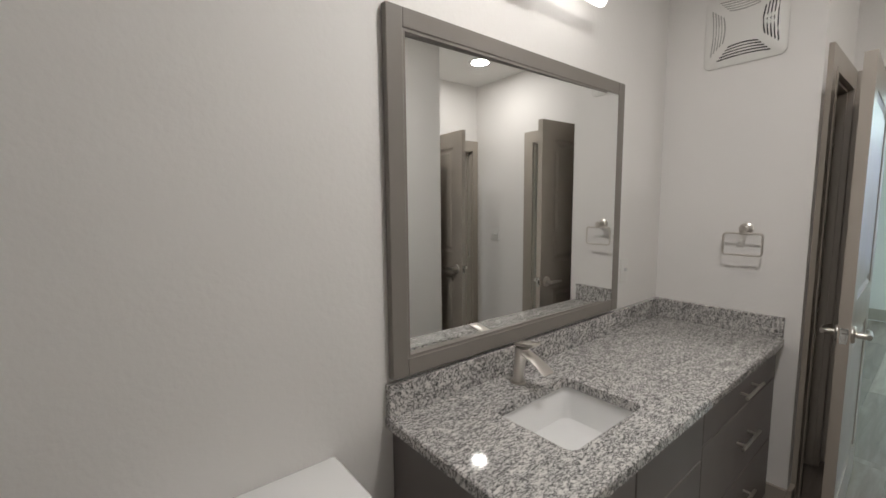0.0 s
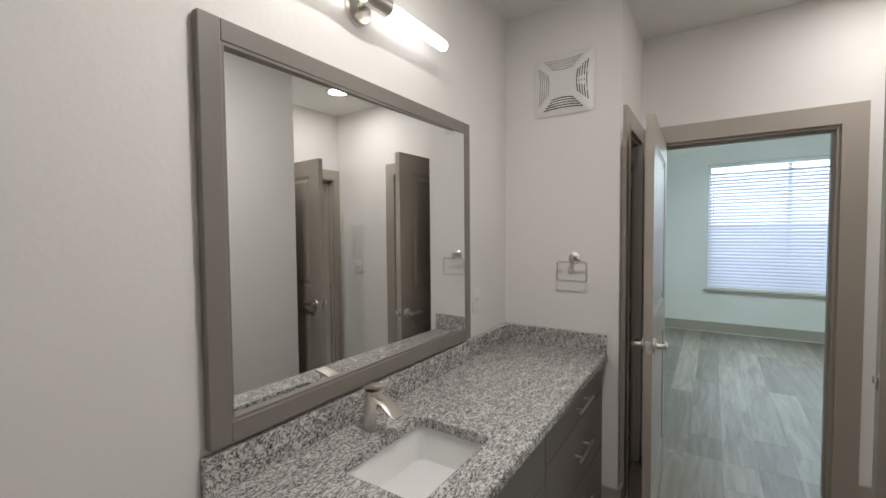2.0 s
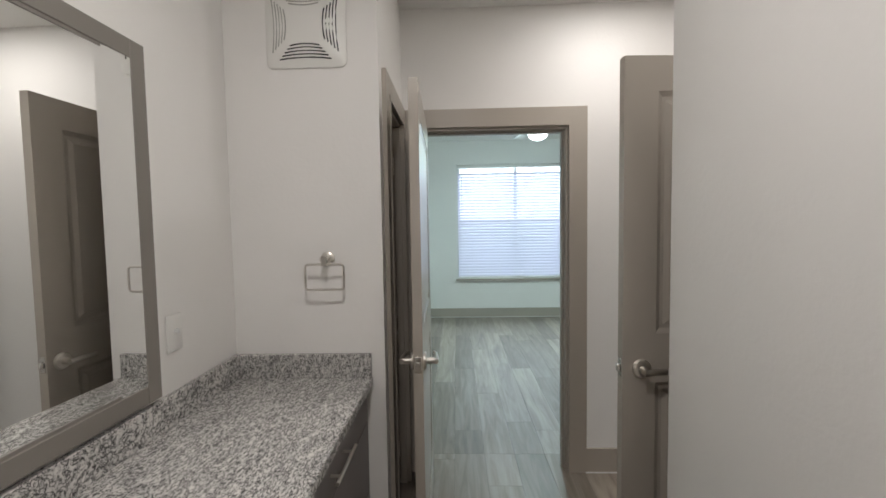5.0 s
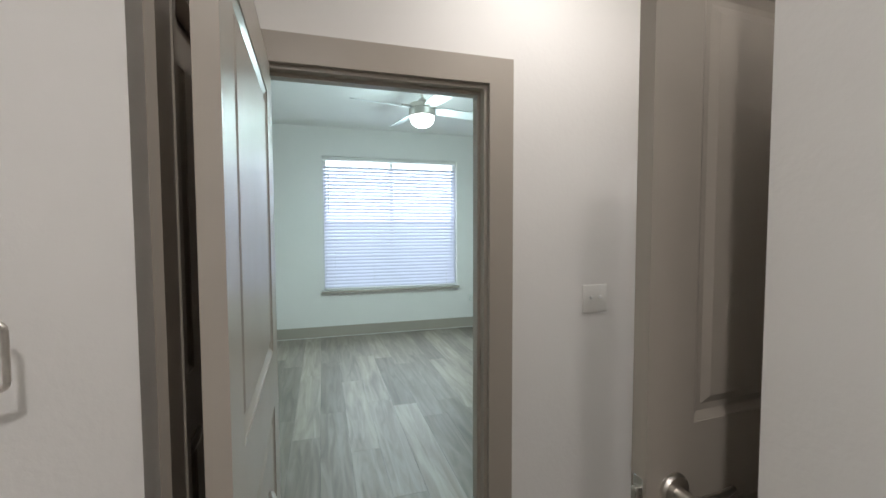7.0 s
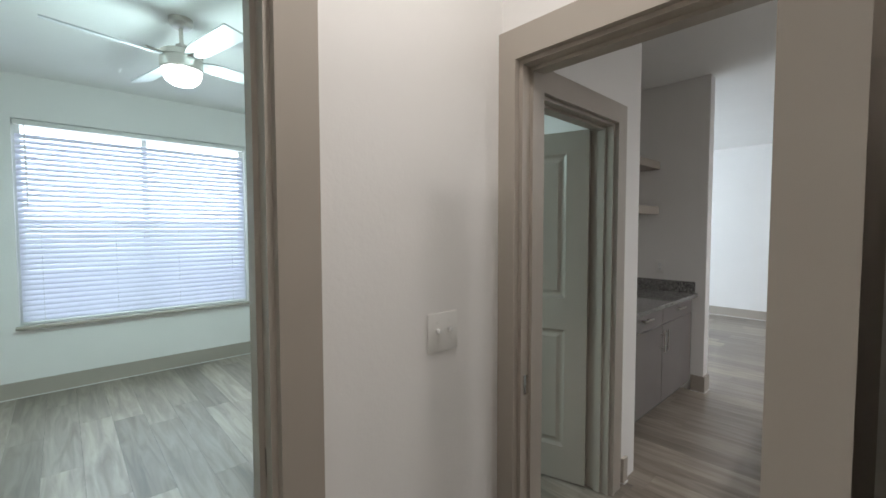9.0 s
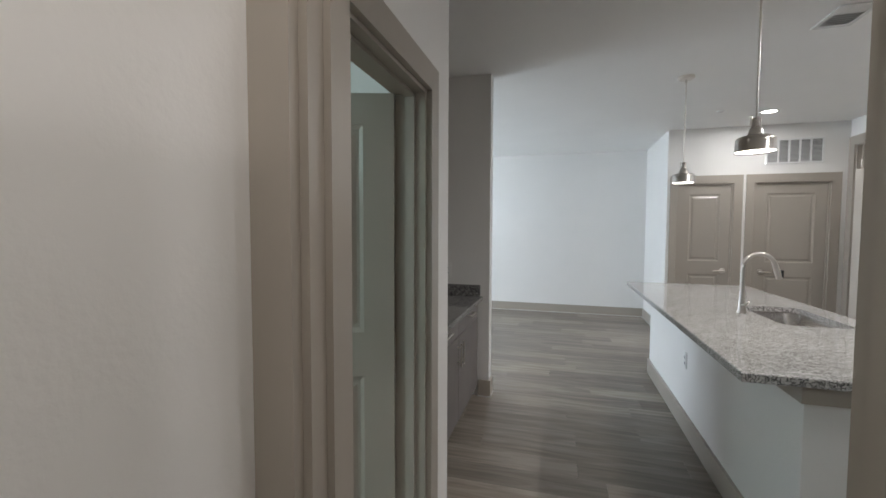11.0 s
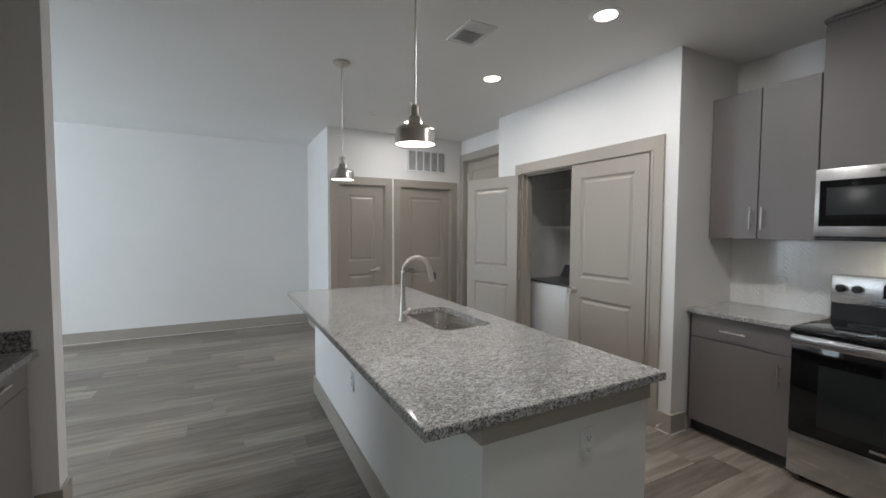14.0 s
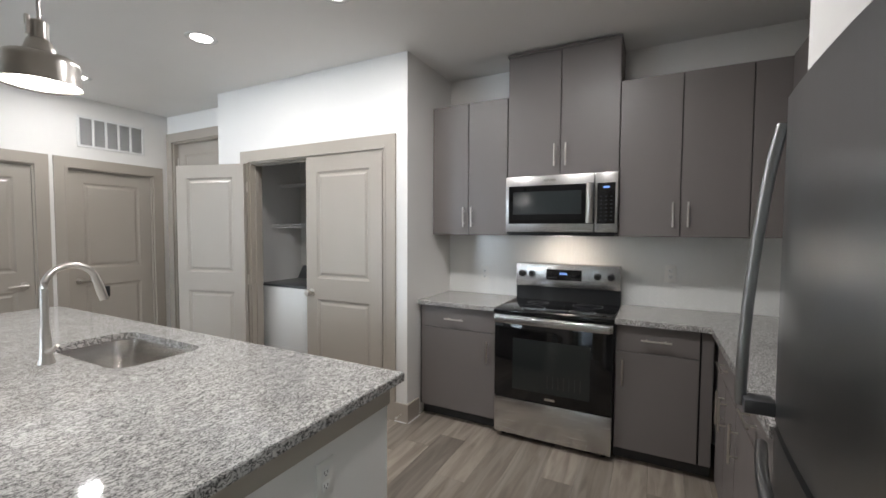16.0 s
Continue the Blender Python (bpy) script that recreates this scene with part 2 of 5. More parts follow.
def tube(path, radius, steps=12, bm=None, closed=False, flat=1.0):
    """A round bar swept along points; flat squeezes it sideways."""
    bm = bm or bmesh.new()
    pts = [Vector(p) for p in path]
    rings = []
    n = len(pts)
    ref, last = Vector((0, 0, 1)), None
    for i, p in enumerate(pts):
        a = pts[(i - 1) % n] if closed or i else p
        b = pts[(i + 1) % n] if closed or i < n - 1 else p
        d = (b - a).normalized()
        side = d.cross(ref)
        if side.length < 0.05:
            side = d.cross(Vector((0, 1, 0)))
        side.normalize()
        if last is not None and side.dot(last) < 0:
            side = -side
        last = side.copy()
        up = side.cross(d).normalized()
        r = radius[i] if isinstance(radius, (list, tuple)) else radius
        rings.append([bm.verts.new(p + side * (r * math.cos(t) * flat) + up * (r * math.sin(t))) for t in (2 * math.pi * k / steps for k in range(steps))])
    pairs = list(zip(rings, rings[1:])) + ([(rings[-1], rings[0])] if closed else [])
    for a, b in pairs:
        for k in range(steps):
            bm.faces.new((a[k], a[(k + 1) % steps], b[(k + 1) % steps], b[k]))
    if not closed:
        bm.faces.new(rings[0])
        bm.faces.new(rings[-1])
    bmesh.ops.recalc_face_normals(bm, faces=bm.faces[:])
    return bm


def frustum(bm, x0, x1, z0, z1, y, rise, slope):
    """A raised field on the plane y, proud by rise with sloping sides."""
    a = [bm.verts.new(p) for p in ((x0, y, z0), (x1, y, z0), (x1, y, z1), (x0, y, z1))]
    s = slope
    b = [bm.verts.new(p) for p in ((x0 + s, y + rise, z0 + s), (x1 - s, y + rise, z0 + s), (x1 - s, y + rise, z1 - s), (x0 + s, y + rise, z1 - s))]
    flip = rise > 0
    faces = [(a[i], a[(i + 1) % 4], b[(i + 1) % 4], b[i]) for i in range(4)] + [tuple(b)]
    for f in faces:
        bm.faces.new(tuple(reversed(f)) if flip else f)


# ---- structure: walls, ceilings ----


def wall(name, axis, a0, a1, t0, t1, holes=(), label="warm white painted drywall wall with faint roller texture", top=CEIL):
    """A wall that runs along axis from a0 to a1, with its thickness t0..t1 and holes (from, to, bottom, top)."""
    cells, pos = [], a0
    for h0, h1, z0, z1 in sorted(holes):
        if h0 > pos:
            cells.append((pos, h0, 0, top))
        if z0 > 0:
            cells.append((h0, h1, 0, z0))
        cells.append((h0, h1, z1, top))
        pos = h1
    if pos < a1:
        cells.append((pos, a1, 0, top))
    bm = bmesh.new()
    for c0, c1, z0, z1 in cells:
        if axis == "x":
            add_box(bm, c0, c1, t0, t1, z0, z1)
        else:
            add_box(bm, t0, t1, c0, c1, z0, z1)
    bmesh.ops.remove_doubles(bm, verts=bm.verts[:], dist=1e-5)
    return structure(name, bm, WALL, label, "wall")


NY, FANX, HALLY, BDX, KDY = 1.215, 2.437, 0.622, 3.125, -1.03
CDX, PIERY, NOOKX, FARY, LIVX, PDY, ENX, LDX, RGX, KNY = 3.195, -3.91, 3.97, -7.75, 1.41, -6.4, -0.47, -0.21, -0.90, -0.48
HEAD = 1.972
wall("wall_bath_north", "x", -1.3, FANX, NY, NY + 0.12)
wall("wall_bath_west", "y", -0.315, NY, -1.42, -1.3)
wall("wall_fan", "y", HALLY + 0.12, NY + 0.12, FANX, FANX + 0.12)
wall("wall_closet", "x", FANX, BDX, HALLY, HALLY + 0.12, [(2.60, 3.03, 0, HEAD)])
wall("wall_closet_back", "x", FANX + 0.12, BDX, 1.215, 1.335)
wall("wall_bedroom_door", "y", -1.15, 1.36, BDX, BDX + 0.12, [(-0.28, 0.52, 0, HEAD)])
wall("wall_bath_south", "x", -1.42, 2.12, -0.48, -0.315)
wall("wall_vestibule", "y", -1.15, -0.48, 2.003, 2.12)
wall("wall_kitchen_door", "x", 2.12, BDX, KDY - 0.12, KDY, [(2.34, 3.06, 0, HEAD)])
structure("wall_fridge_bulkhead", boxes((0.93, 2.003, -1.12, -0.48, 1.79, CEIL)), WALL, "white painted bulkhead wall over the refrigerator", "wall")
wall("wall_second_door", "y", -2.2, -1.15, CDX, CDX + 0.12, [(-2.015, -1.255, 0, HEAD)])
wall("wall_bedroom_south", "x", CDX + 0.12, 7.1, -2.32, -2.2)
wall("wall_bedroom_north", "x", BDX + 0.12, 7.1, 1.24, 1.36)
wall("wall_bedroom_east", "y", -2.32, 1.36, 7.1, 7.25, [(-1.465, 0.325, 0.64, 2.35)])
wall("wall_nook_back", "y", -4.03, -2.32, NOOKX, NOOKX + 0.12)
wall("wall_nook_north", "x", CDX, NOOKX, -2.32, -2.2 - 0.0005)
wall("wall_pier", "x", 3.27, NOOKX, PIERY - 0.12, PIERY)
wall("wall_living_north", "x", NOOKX, 7.1, -4.15, PIERY - 0.12)
wall("wall_living_east", "y", FARY, -4.15, 7.1, 7.25, [(-7.05, -4.65, 0.5, 2.4)])
wall("wall_living_far", "x", LIVX - 0.12, 7.25, FARY - 0.12, FARY)
wall("wall_living_side", "y", FARY, PDY - 0.12, LIVX - 0.12, LIVX)
wall("wall_utility", "x", ENX - 0.12, LIVX, PDY - 0.12, PDY, [(0.675, 1.285, 0, 2.03), (-0.305, 0.452, 0, 2.03)])
wall("wall_entry", "y", PDY, -5.0, ENX - 0.12, ENX, [(-6.3, -5.35, 0, 2.42)])
wall("wall_laundry_return", "x", ENX - 0.12, LDX - 0.12, -5.12, -5.0)
wall("wall_laundry", "y", -5.12, -3.03, LDX - 0.12, LDX, [(-4.70, -3.22, 0, 2.05)])
wall("wall_kitchen_return", "x", -1.3, LDX - 0.12, -3.15, -3.03)
wall("wall_laundry_back", "y", -5.12, -3.15, -1.22, -1.1)
wall("wall_laundry_side", "x", -1.1, ENX - 0.12, -5.12, -5.0)
wall("wall_range", "y", -3.03, KNY, RGX - 0.12, RGX)
wall("wall_hall_behind_entry", "x", -1.9, ENX - 0.12, -6.5, -6.4)

structure("ceiling", boxes((-1.95, 7.25, -7.95, 1.4, CEIL, CEIL + 0.12)), CEILP, "flat white painted ceiling with light texture", "ceiling")
structure("ceiling_bath", boxes((-1.3, FANX, -0.315, NY, LOWC, CEIL - 0.002), (FANX, BDX, -0.315, HALLY, LOWC, CEIL - 0.002), (2.12, BDX, KDY, -0.315, LOWC, CEIL - 0.002)), CEILP, "lower flat white ceiling over bathroom and vestibule", "ceiling")
structure("floor", boxes((-1.95, 7.25, -7.95, 1.4, -0.12, FZ - 0.006)), JOINT, "grey oak vinyl plank floor", "floor")
structure("ground", boxes((-400, 400, -400, 400, -3.3, -3.2)), plain("lawn far below", (0.07, 0.1, 0.045), 0.9), "grass ground outside below the windows", "ground")

# ---- doors and their frames ----


def door_frame(name, m, w, h, depth, sides=(1, 1), label="greige painted door casing and jamb"):
    """Local x across the opening, local y through the wall from 0 to depth."""
    c, t = 0.094, 0.018
    bm = boxes((-0.001, 0.018, 0, depth, FZ, h), (w - 0.018, w + 0.001, 0, depth, FZ, h), (0.018, w - 0.018, 0, depth, h - 0.018, h + 0.001),
               (0.018, 0.030, 0.045, depth - 0.04, FZ, h - 0.018), (w - 0.030, w - 0.018, 0.045, depth - 0.04, FZ, h - 0.018), (0.03, w - 0.03, 0.045, depth - 0.04, h - 0.03, h - 0.018))
    for side, on in zip((-1, 1), sides):
        if not on:
            continue
        y0 = 0 if side < 0 else depth
        ya, yb = y0, y0 + side * t
        for x0, x1, z0, z1 in ((-c, 0.004, FZ, h + c), (w - 0.004, w + c, FZ, h + c), (0.004, w - 0.004, h - 0.004, h + c)):
            add_box(bm, x0, x1, ya, yb, z0, z1)
        for x0, x1, z0, z1 in ((-0.016, 0.004, FZ, h - 0.004), (w - 0.004, w + 0.016, FZ, h - 0.004), (-0.016, w + 0.016, h - 0.004, h + 0.016)):
            add_box(bm, x0, x1, yb, y0 + side * (t + 0.004), z0, z1)
    ob = structure(name, bm, TRIM, label, "door frame")
    ob.matrix_world = m
    return ob


def lever(parent, x, z, y, side, reach, mat=NICKEL):
    """A round rose, neck and lever on the face y; side is +1 or -1 along local y, reach the lever's way along x."""
    m = Matrix.Translation((x, y, z)) @ Matrix.Rotation(radians(-90 * side), 4, "X")
    h = part("door_handle", lathe([(0, 0), (0.033, 0), (0.033, 0.006), (0.029, 0.011), (0.013, 0.013), (0.011, 0.05), (0, 0.052)], 24, m=m), mat, parent, "brushed nickel lever handle")
    yy = y + side * 0.047
    part("lever", tube([(x - reach * 0.012, yy, z), (x + reach * 0.03, yy, z + 0.001), (x + reach * 0.075, yy - side * 0.003, z), (x + reach * 0.112, yy - side * 0.012, z - 0.003)], [0.011, 0.0105, 0.009, 0.007], 10, flat=0.8), mat, h)
    return h


def knob(parent, x, z, y, side):
    m = Matrix.Translation((x, y, z)) @ Matrix.Rotation(radians(-90 * side), 4, "X")
    part("knob", lathe([(0, 0), (0.03, 0), (0.03, 0.004), (0.011, 0.008), (0.011, 0.028), (0.024, 0.036), (0.028, 0.05), (0.022, 0.062), (0, 0.066)], 24, m=m), NICKEL, parent, "round brushed nickel knob")


def door(name, m, w, h, label, grip="lever", latch=None, sides=(-1, 1), hinges=True, split=1.03):
    """Two-panel moulded leaf: local x from the hinge (0) to the latch (w), thickness 0..0.035 along local y."""
    d = thing(name, m, label, "door")
    T, rec = 0.035, 0.0105
    st, bot = 0.115, 0.24
    bm = bmesh.new()
    add_box(bm, 0, w, rec, T - rec, FZ + 0.008, h)
    for y0, y1 in ((0, rec), (T - rec, T)):
        for b in ((0, st, FZ + 0.008, h), (w - st, w, FZ + 0.008, h), (st, w - st, h - st, h), (st, w - st, split - 0.14, split + 0.03), (st, w - st, FZ + 0.008, bot)):
            add_box(bm, b[0], b[1], y0, y1, b[2], b[3])
    for z0, z1 in ((bot, split - 0.14), (split + 0.03, h - st)):
        for y, s in ((rec, -1), (T - rec, 1)):
            # sloping moulding round the sunk field, and the raised field
            frustum(bm, st + 0.028, w - st - 0.028, z0 + 0.028, z1 - 0.028, y, s * 0.0075, 0.017)
            e = s * rec
            g = 0.016
            ring_o = [(st, z0), (w - st, z0), (w - st, z1), (st, z1)]
            ring_i = [(st + g, z0 + g), (w - st - g, z0 + g), (w - st - g, z1 - g), (st + g, z1 - g)]
            vo = [bm.verts.new((px, y + e * 0.75, pz)) for px, pz in ring_o]
            vi = [bm.verts.new((px, y + s * 0.0006, pz)) for px, pz in ring_i]
            for i in range(4):
                f = (vo[i], vo[(i + 1) % 4], vi[(i + 1) % 4], vi[i])
                bm.faces.new(f if s < 0 else tuple(reversed(f)))
    part("leaf", bm, DOORP, d, smooth=False)
    lx = w - 0.065 if latch is None else latch
    toward = -1 if lx > w / 2 else 1
    for s in sides:
        y = 0 if s < 0 else T
        if grip == "lever":
            lever(d, lx, 0.94, y, s, toward)
        elif grip == "knob":
            knob(d, lx, 0.94, y, s)
    if grip == "lever":
        ex = w if lx > w / 2 else 0
        sgn = 1 if lx > w / 2 else -1
        part("latch_plate", boxes((ex, ex + sgn * 0.002, 0.006, 0.029, 0.91, 0.97), (ex + sgn * 0.002, ex + sgn * 0.012, 0.011, 0.024, 0.928, 0.952), bevel=0.001, seg=1), CHROME, d)
    if hinges:
        hx = 0.0 if lx > w / 2 else w
        for z in (0.24, 1.0, h - 0.2):
            part("hinge", tube([(hx, -0.006, z - 0.045), (hx, -0.006, z + 0.045)], 0.007, 10), NICKEL, d)
    return d


door_frame("door_1", pose(BDX + 0.12, -0.28, 0, 0, 0, 90), 0.80, HEAD, 0.12)
door_frame("door_2", pose(2.34, KDY - 0.12, 0), 0.72, HEAD, 0.12)
door_frame("door_3", pose(CDX + 0.12, -2.015, 0, 0, 0, 90), 0.76, HEAD, 0.12, label="greige painted door casing beside the bar nook")
door_frame("door_4", pose(2.60, HALLY, 0), 0.43, HEAD, 0.12, (1, 0))
door_frame("door_5", pose(0.675, PDY - 0.12, 0), 0.61, 2.03, 0.12, (0, 1))
door_frame("door_6", pose(-0.305, PDY - 0.12, 0), 0.757, 2.03, 0.12, (0, 1))
door_frame("door_7", pose(ENX, -6.3, 0, 0, 0, 90), 0.95, 2.42, 0.12, (1, 0))
door_frame("door_8", pose(LDX, -4.70, 0, 0, 0, 90), 1.48, 2.05, 0.12, (1, 0))
# strike plates in the jambs
for nm, b in (("strike_plate", (3.157, 3.187, -0.2635, -0.2620, 0.89, 0.955)), ("strike_plate", (3.0405, 3.042, -1.075, -1.045, 0.89, 0.955))):
    tagged(link_mesh(nm, boxes(b), CHROME), "polished steel strike plate set in a greige jamb", "strike plate", "strike plates", "structure")

door("bedroom_door", pose(3.105, 0.518, 0, 0, 0, 181.6), 0.81, HEAD - 0.02, "open greige two-panel bedroom door with nickel levers", latch=0.755)
door("bathroom_door", pose(2.336, -1.02, 0, 0, 0, 93.4), 0.797, HEAD + 0.015, "open greige two-panel bathroom door with nickel levers", latch=0.732)
door("second_bedroom_door", pose(3.318, -2.0, 0, 0, 0, 17), 0.73, HEAD - 0.02, "greige two-panel door standing ajar into the bedroom", latch=0.67)
door("closet_door", pose(2.62, HALLY + 0.045, 0), 0.39, HEAD - 0.02, "closed greige panel closet door in shadow", latch=0.06, sides=(-1,))
door("utility_door", pose(0.694, PDY - 0.055, 0), 0.572, 2.01, "closed greige two-panel narrow closet door", latch=0.07, sides=(1,))
door("utility_door", pose(-0.286, PDY - 0.055, 0), 0.719, 2.01, "closed greige two-panel closet door under a return air grille", latch=0.65, sides=(1,))
door("entry_door", pose(ENX - 0.05, -6.28, 0, 0, 0, 90), 0.91, 2.40, "tall closed greige entry door in a shallow recess", latch=0.84, sides=(-1,))
door("laundry_door", pose(LDX - 0.02, -3.24, 0, 0, 0, 270), 0.755, 2.03, "closed greige laundry door leaf with round knob", grip="knob", latch=0.70, sides=(1,))
door("laundry_door", pose(LDX + 0.03, -4.70, 0, 0, 0, 270 + 14), 0.72, 2.03, "greige laundry door leaf folded wide open", grip="knob", latch=0.66, sides=(-1,))

# ---- baseboards ----


def baseboard(name, segs, label="greige painted flat baseboard with white caulk line"):
    """Segments (x0, y0, x1, y1, nx, ny): a board 13 cm high proud of the wall along the normal n."""
    bm = bmesh.new()
    for x0, y0, x1, y1, nx, ny in segs:
        t = 0.016
        add_box(bm, min(x0, x1) + min(0, nx * t), max(x0, x1) + max(0, nx * t), min(y0, y1) + min(0, ny * t), max(y0, y1) + max(0, ny * t), FZ, FZ + 0.137)
    structure(name, bm, TRIM, label, "baseboard")
    bm = bmesh.new()
    for x0, y0, x1, y1, nx, ny in segs:
        t = 0.021
        add_box(bm, min(x0, x1) + min(0, nx * t), max(x0, x1) + max(0, nx * t), min(y0, y1) + min(0, ny * t), max(y0, y1) + max(0, ny * t), FZ, FZ + 0.006)
    structure(name.replace("baseboard", "trim"), bm, WHITE, "white caulk line along the foot of the baseboard", "trim")


baseboard("baseboard_bedroom", [(7.1, -2.2, 7.1, 1.24, -1, 0), (BDX + 0.12, 1.24, 7.084, 1.24, 0, -1), (CDX + 0.12, -2.2, 7.084, -2.2, 0, 1), (BDX + 0.12, 0.61, BDX + 0.12, 1.224, 1, 0), (BDX + 0.12, -1.15, BDX + 0.12, -0.37, 1, 0)])
baseboard("baseboard_bath", [(BDX, -1.03, BDX, -0.37, -1, 0), (FANX, HALLY, 2.51, HALLY, 0, -1), (FANX, HALLY, FANX, 0.70, -1, 0), (-1.3, -0.315, 2.12, -0.315, 0, 1), (2.12, -1.03, 2.12, -0.299, 1, 0), (-1.3, NY, 0.78, NY, 0, -1)])
baseboard("baseboard_living", [(LIVX, FARY, 7.1, FARY, 0, 1), (LIVX, FARY + 0.016, LIVX, PDY, 1, 0), (7.1, FARY, 7.1, -4.15, -1, 0), (NOOKX, -4.15, 7.084, -4.15, 0, -1), (3.27, PIERY - 0.12, NOOKX, PIERY - 0.12, 0, -1), (3.27, PIERY - 0.12, 3.27, PIERY, -1, 0), (3.254, PIERY, 3.36, PIERY, 0, 1), (CDX, -2.2, CDX, -2.15, -1, 0), (CDX, -2.2, 3.3, -2.2, 0, -1)])
baseboard("baseboard_kitchen", [(LDX, -3.13, LDX, -3.03, 1, 0), (LDX, -5.0, LDX, -4.79, 1, 0), (-0.36, -3.03, LDX + 0.016, -3.03, 0, 1), (1.38, PDY, LIVX, PDY, 0, 1), (2.12, -1.15, 2.18, -1.15, 0, -1)])

# ---- windows and blinds ----


def window(name, x, y0, y1, z0, z1, slats, label):
    w = tagged(new(name), label, "window", "", "structure")
    w.matrix_world = pose(x, (y0 + y1) / 2, z0)
    L, H = (y1 - y0) / 2, z1 - z0
    f = 0.05
    part("window_frame", boxes((0.06, 0.13, -L, -L + f, 0, H), (0.06, 0.13, L - f, L, 0, H), (0.06, 0.13, -L + f, L - f, 0, f), (0.06, 0.13, -L + f, L - f, H - f, H),
                               (0.09, 0.125, -0.022, 0.022, f, H - f), (0.085, 0.12, -L + f, -0.022, H * 0.5 - 0.01, H * 0.5 + 0.01), (0.085, 0.12, 0.022, L - f, H * 0.5 - 0.01, H * 0.5 + 0.01)), WHITE, w, "white vinyl double-hung window frame", False)
    for a, b in ((-L + f, -0.022), (0.022, L - f)):
        for c, d in ((f, H * 0.5 - 0.01), (H * 0.5 + 0.01, H - f)):
            pane = part("pane", boxes((0.092, 0.096, a, b, c, d)), GLASS, w, smooth=False)
            pane.visible_shadow = False
    for a, b in ((-L + f, -0.022), (0.022, L - f)):
        part("insect_screen", boxes((0.126, 0.128, a, b, f, H * 0.5 - 0.01)), SCREEN, w, "grey insect screen over the lower sash", False)
    part("window_sill", boxes((-0.055, 0.06, -L - 0.025, L + 0.025, -0.028, -0.002), bevel=0.004), TRIM, w, "greige painted window sill")
    return w


WIN = window("window_1", 7.1, -1.465, 0.325, 0.64, 2.35, 38, "white double-hung window pair with drawn white blinds")
window("window_2", 7.1, -7.05, -4.65, 0.5, 2.4, 40, "white double-hung living room window")


def blind(m, width, height, pitch=0.0435):
    b = thing("window_blind", m, "lowered white horizontal slat blind with tilt wand", "blind")
    part("headrail", boxes((-0.025, 0.03, -width / 2, width / 2, height - 0.045, height - 0.002), bevel=0.004), PLASTIC, b)
    part("bottom_rail", boxes((-0.024, 0.024, -width / 2 + 0.006, width / 2 - 0.006, 0.006, 0.024), bevel=0.005), PLASTIC, b)
    bm = bmesh.new()
    n = 5
    top, low = [], []
    for i in range(n):
        s = -0.025 + 0.05 * i / (n - 1)
        c = 0.004 * (1 - (s / 0.025) ** 2)
        a = radians(50)
        x, z = s * math.cos(a) - c * math.sin(a), s * math.sin(a) + c * math.cos(a)
        for row, dz in ((top, 0.0012), (low, -0.0012)):
            row.append([bm.verts.new((x, y, z + dz)) for y in (-width / 2 + 0.008, width / 2 - 0.008)])
    for i in range(n - 1):
        bm.faces.new((top[i][0], top[i + 1][0], top[i + 1][1], top[i][1]))
        bm.faces.new((low[i][1], low[i + 1][1], low[i + 1][0], low[i][0]))
    bm.faces.new((top[0][0], top[0][1], low[0][1], low[0][0]))
    bm.faces.new((top[-1][1], top[-1][0], low[-1][0], low[-1][1]))
    bmesh.ops.recalc_face_normals(bm, faces=bm.faces[:])
    first = part("slat", bm, SLATM, b)
    first.location = (0, 0, 0.05)
    for k in range(1, int((height - 0.1) / pitch)):
        o = new("slat", first.data)
        o.parent, o.location = b, (random.uniform(-0.0008, 0.0008), 0, 0.05 + k * pitch)
        o.rotation_euler = (random.uniform(-0.001, 0.001), random.uniform(-0.008, 0.008), 0)
    for y in (-width * 0.42, -width * 0.14, width * 0.14, width * 0.42):
        part("ladder_cord", tube([(-0.027, y, 0.02), (-0.027, y, height - 0.04)], 0.0012, 6), PLASTIC, b)
    part("wand", tube([(-0.035, width / 2 - 0.07, height - 0.05), (-0.037, width / 2 - 0.07, height - 0.72)], 0.0045, 8), PLASTIC, b, "clear tilt wand")
    return b


blind(pose(7.13, -0.57, 0.64), 1.77, 1.707)

# ---- bathroom ----


def rounded_slab(bm_items, r=0.004):
    return boxes(*bm_items, bevel=r, seg=2)


def bar_pull(parent, x, z, y, length, upright=False, side=-1):
    """A bar pull on the face y of local front."""
    yy = y + side * 0.03
    h = length / 2
    if upright:
        a, b = (x, yy, z - h), (x, yy, z + h)
        posts = [(x, z - h * 0.62), (x, z + h * 0.62)]
    else:
        a, b = (x - h, yy, z), (x + h, yy, z)
        posts = [(x - h * 0.62, z), (x + h * 0.62, z)]
    bm = tube([a, b], 0.0055, 12)
    for px, pz in posts:
        tube([(px, y, pz), (px, yy, pz)], 0.0045, 10, bm)
    part("handle", bm, NICKEL, parent, "brushed nickel bar pull")


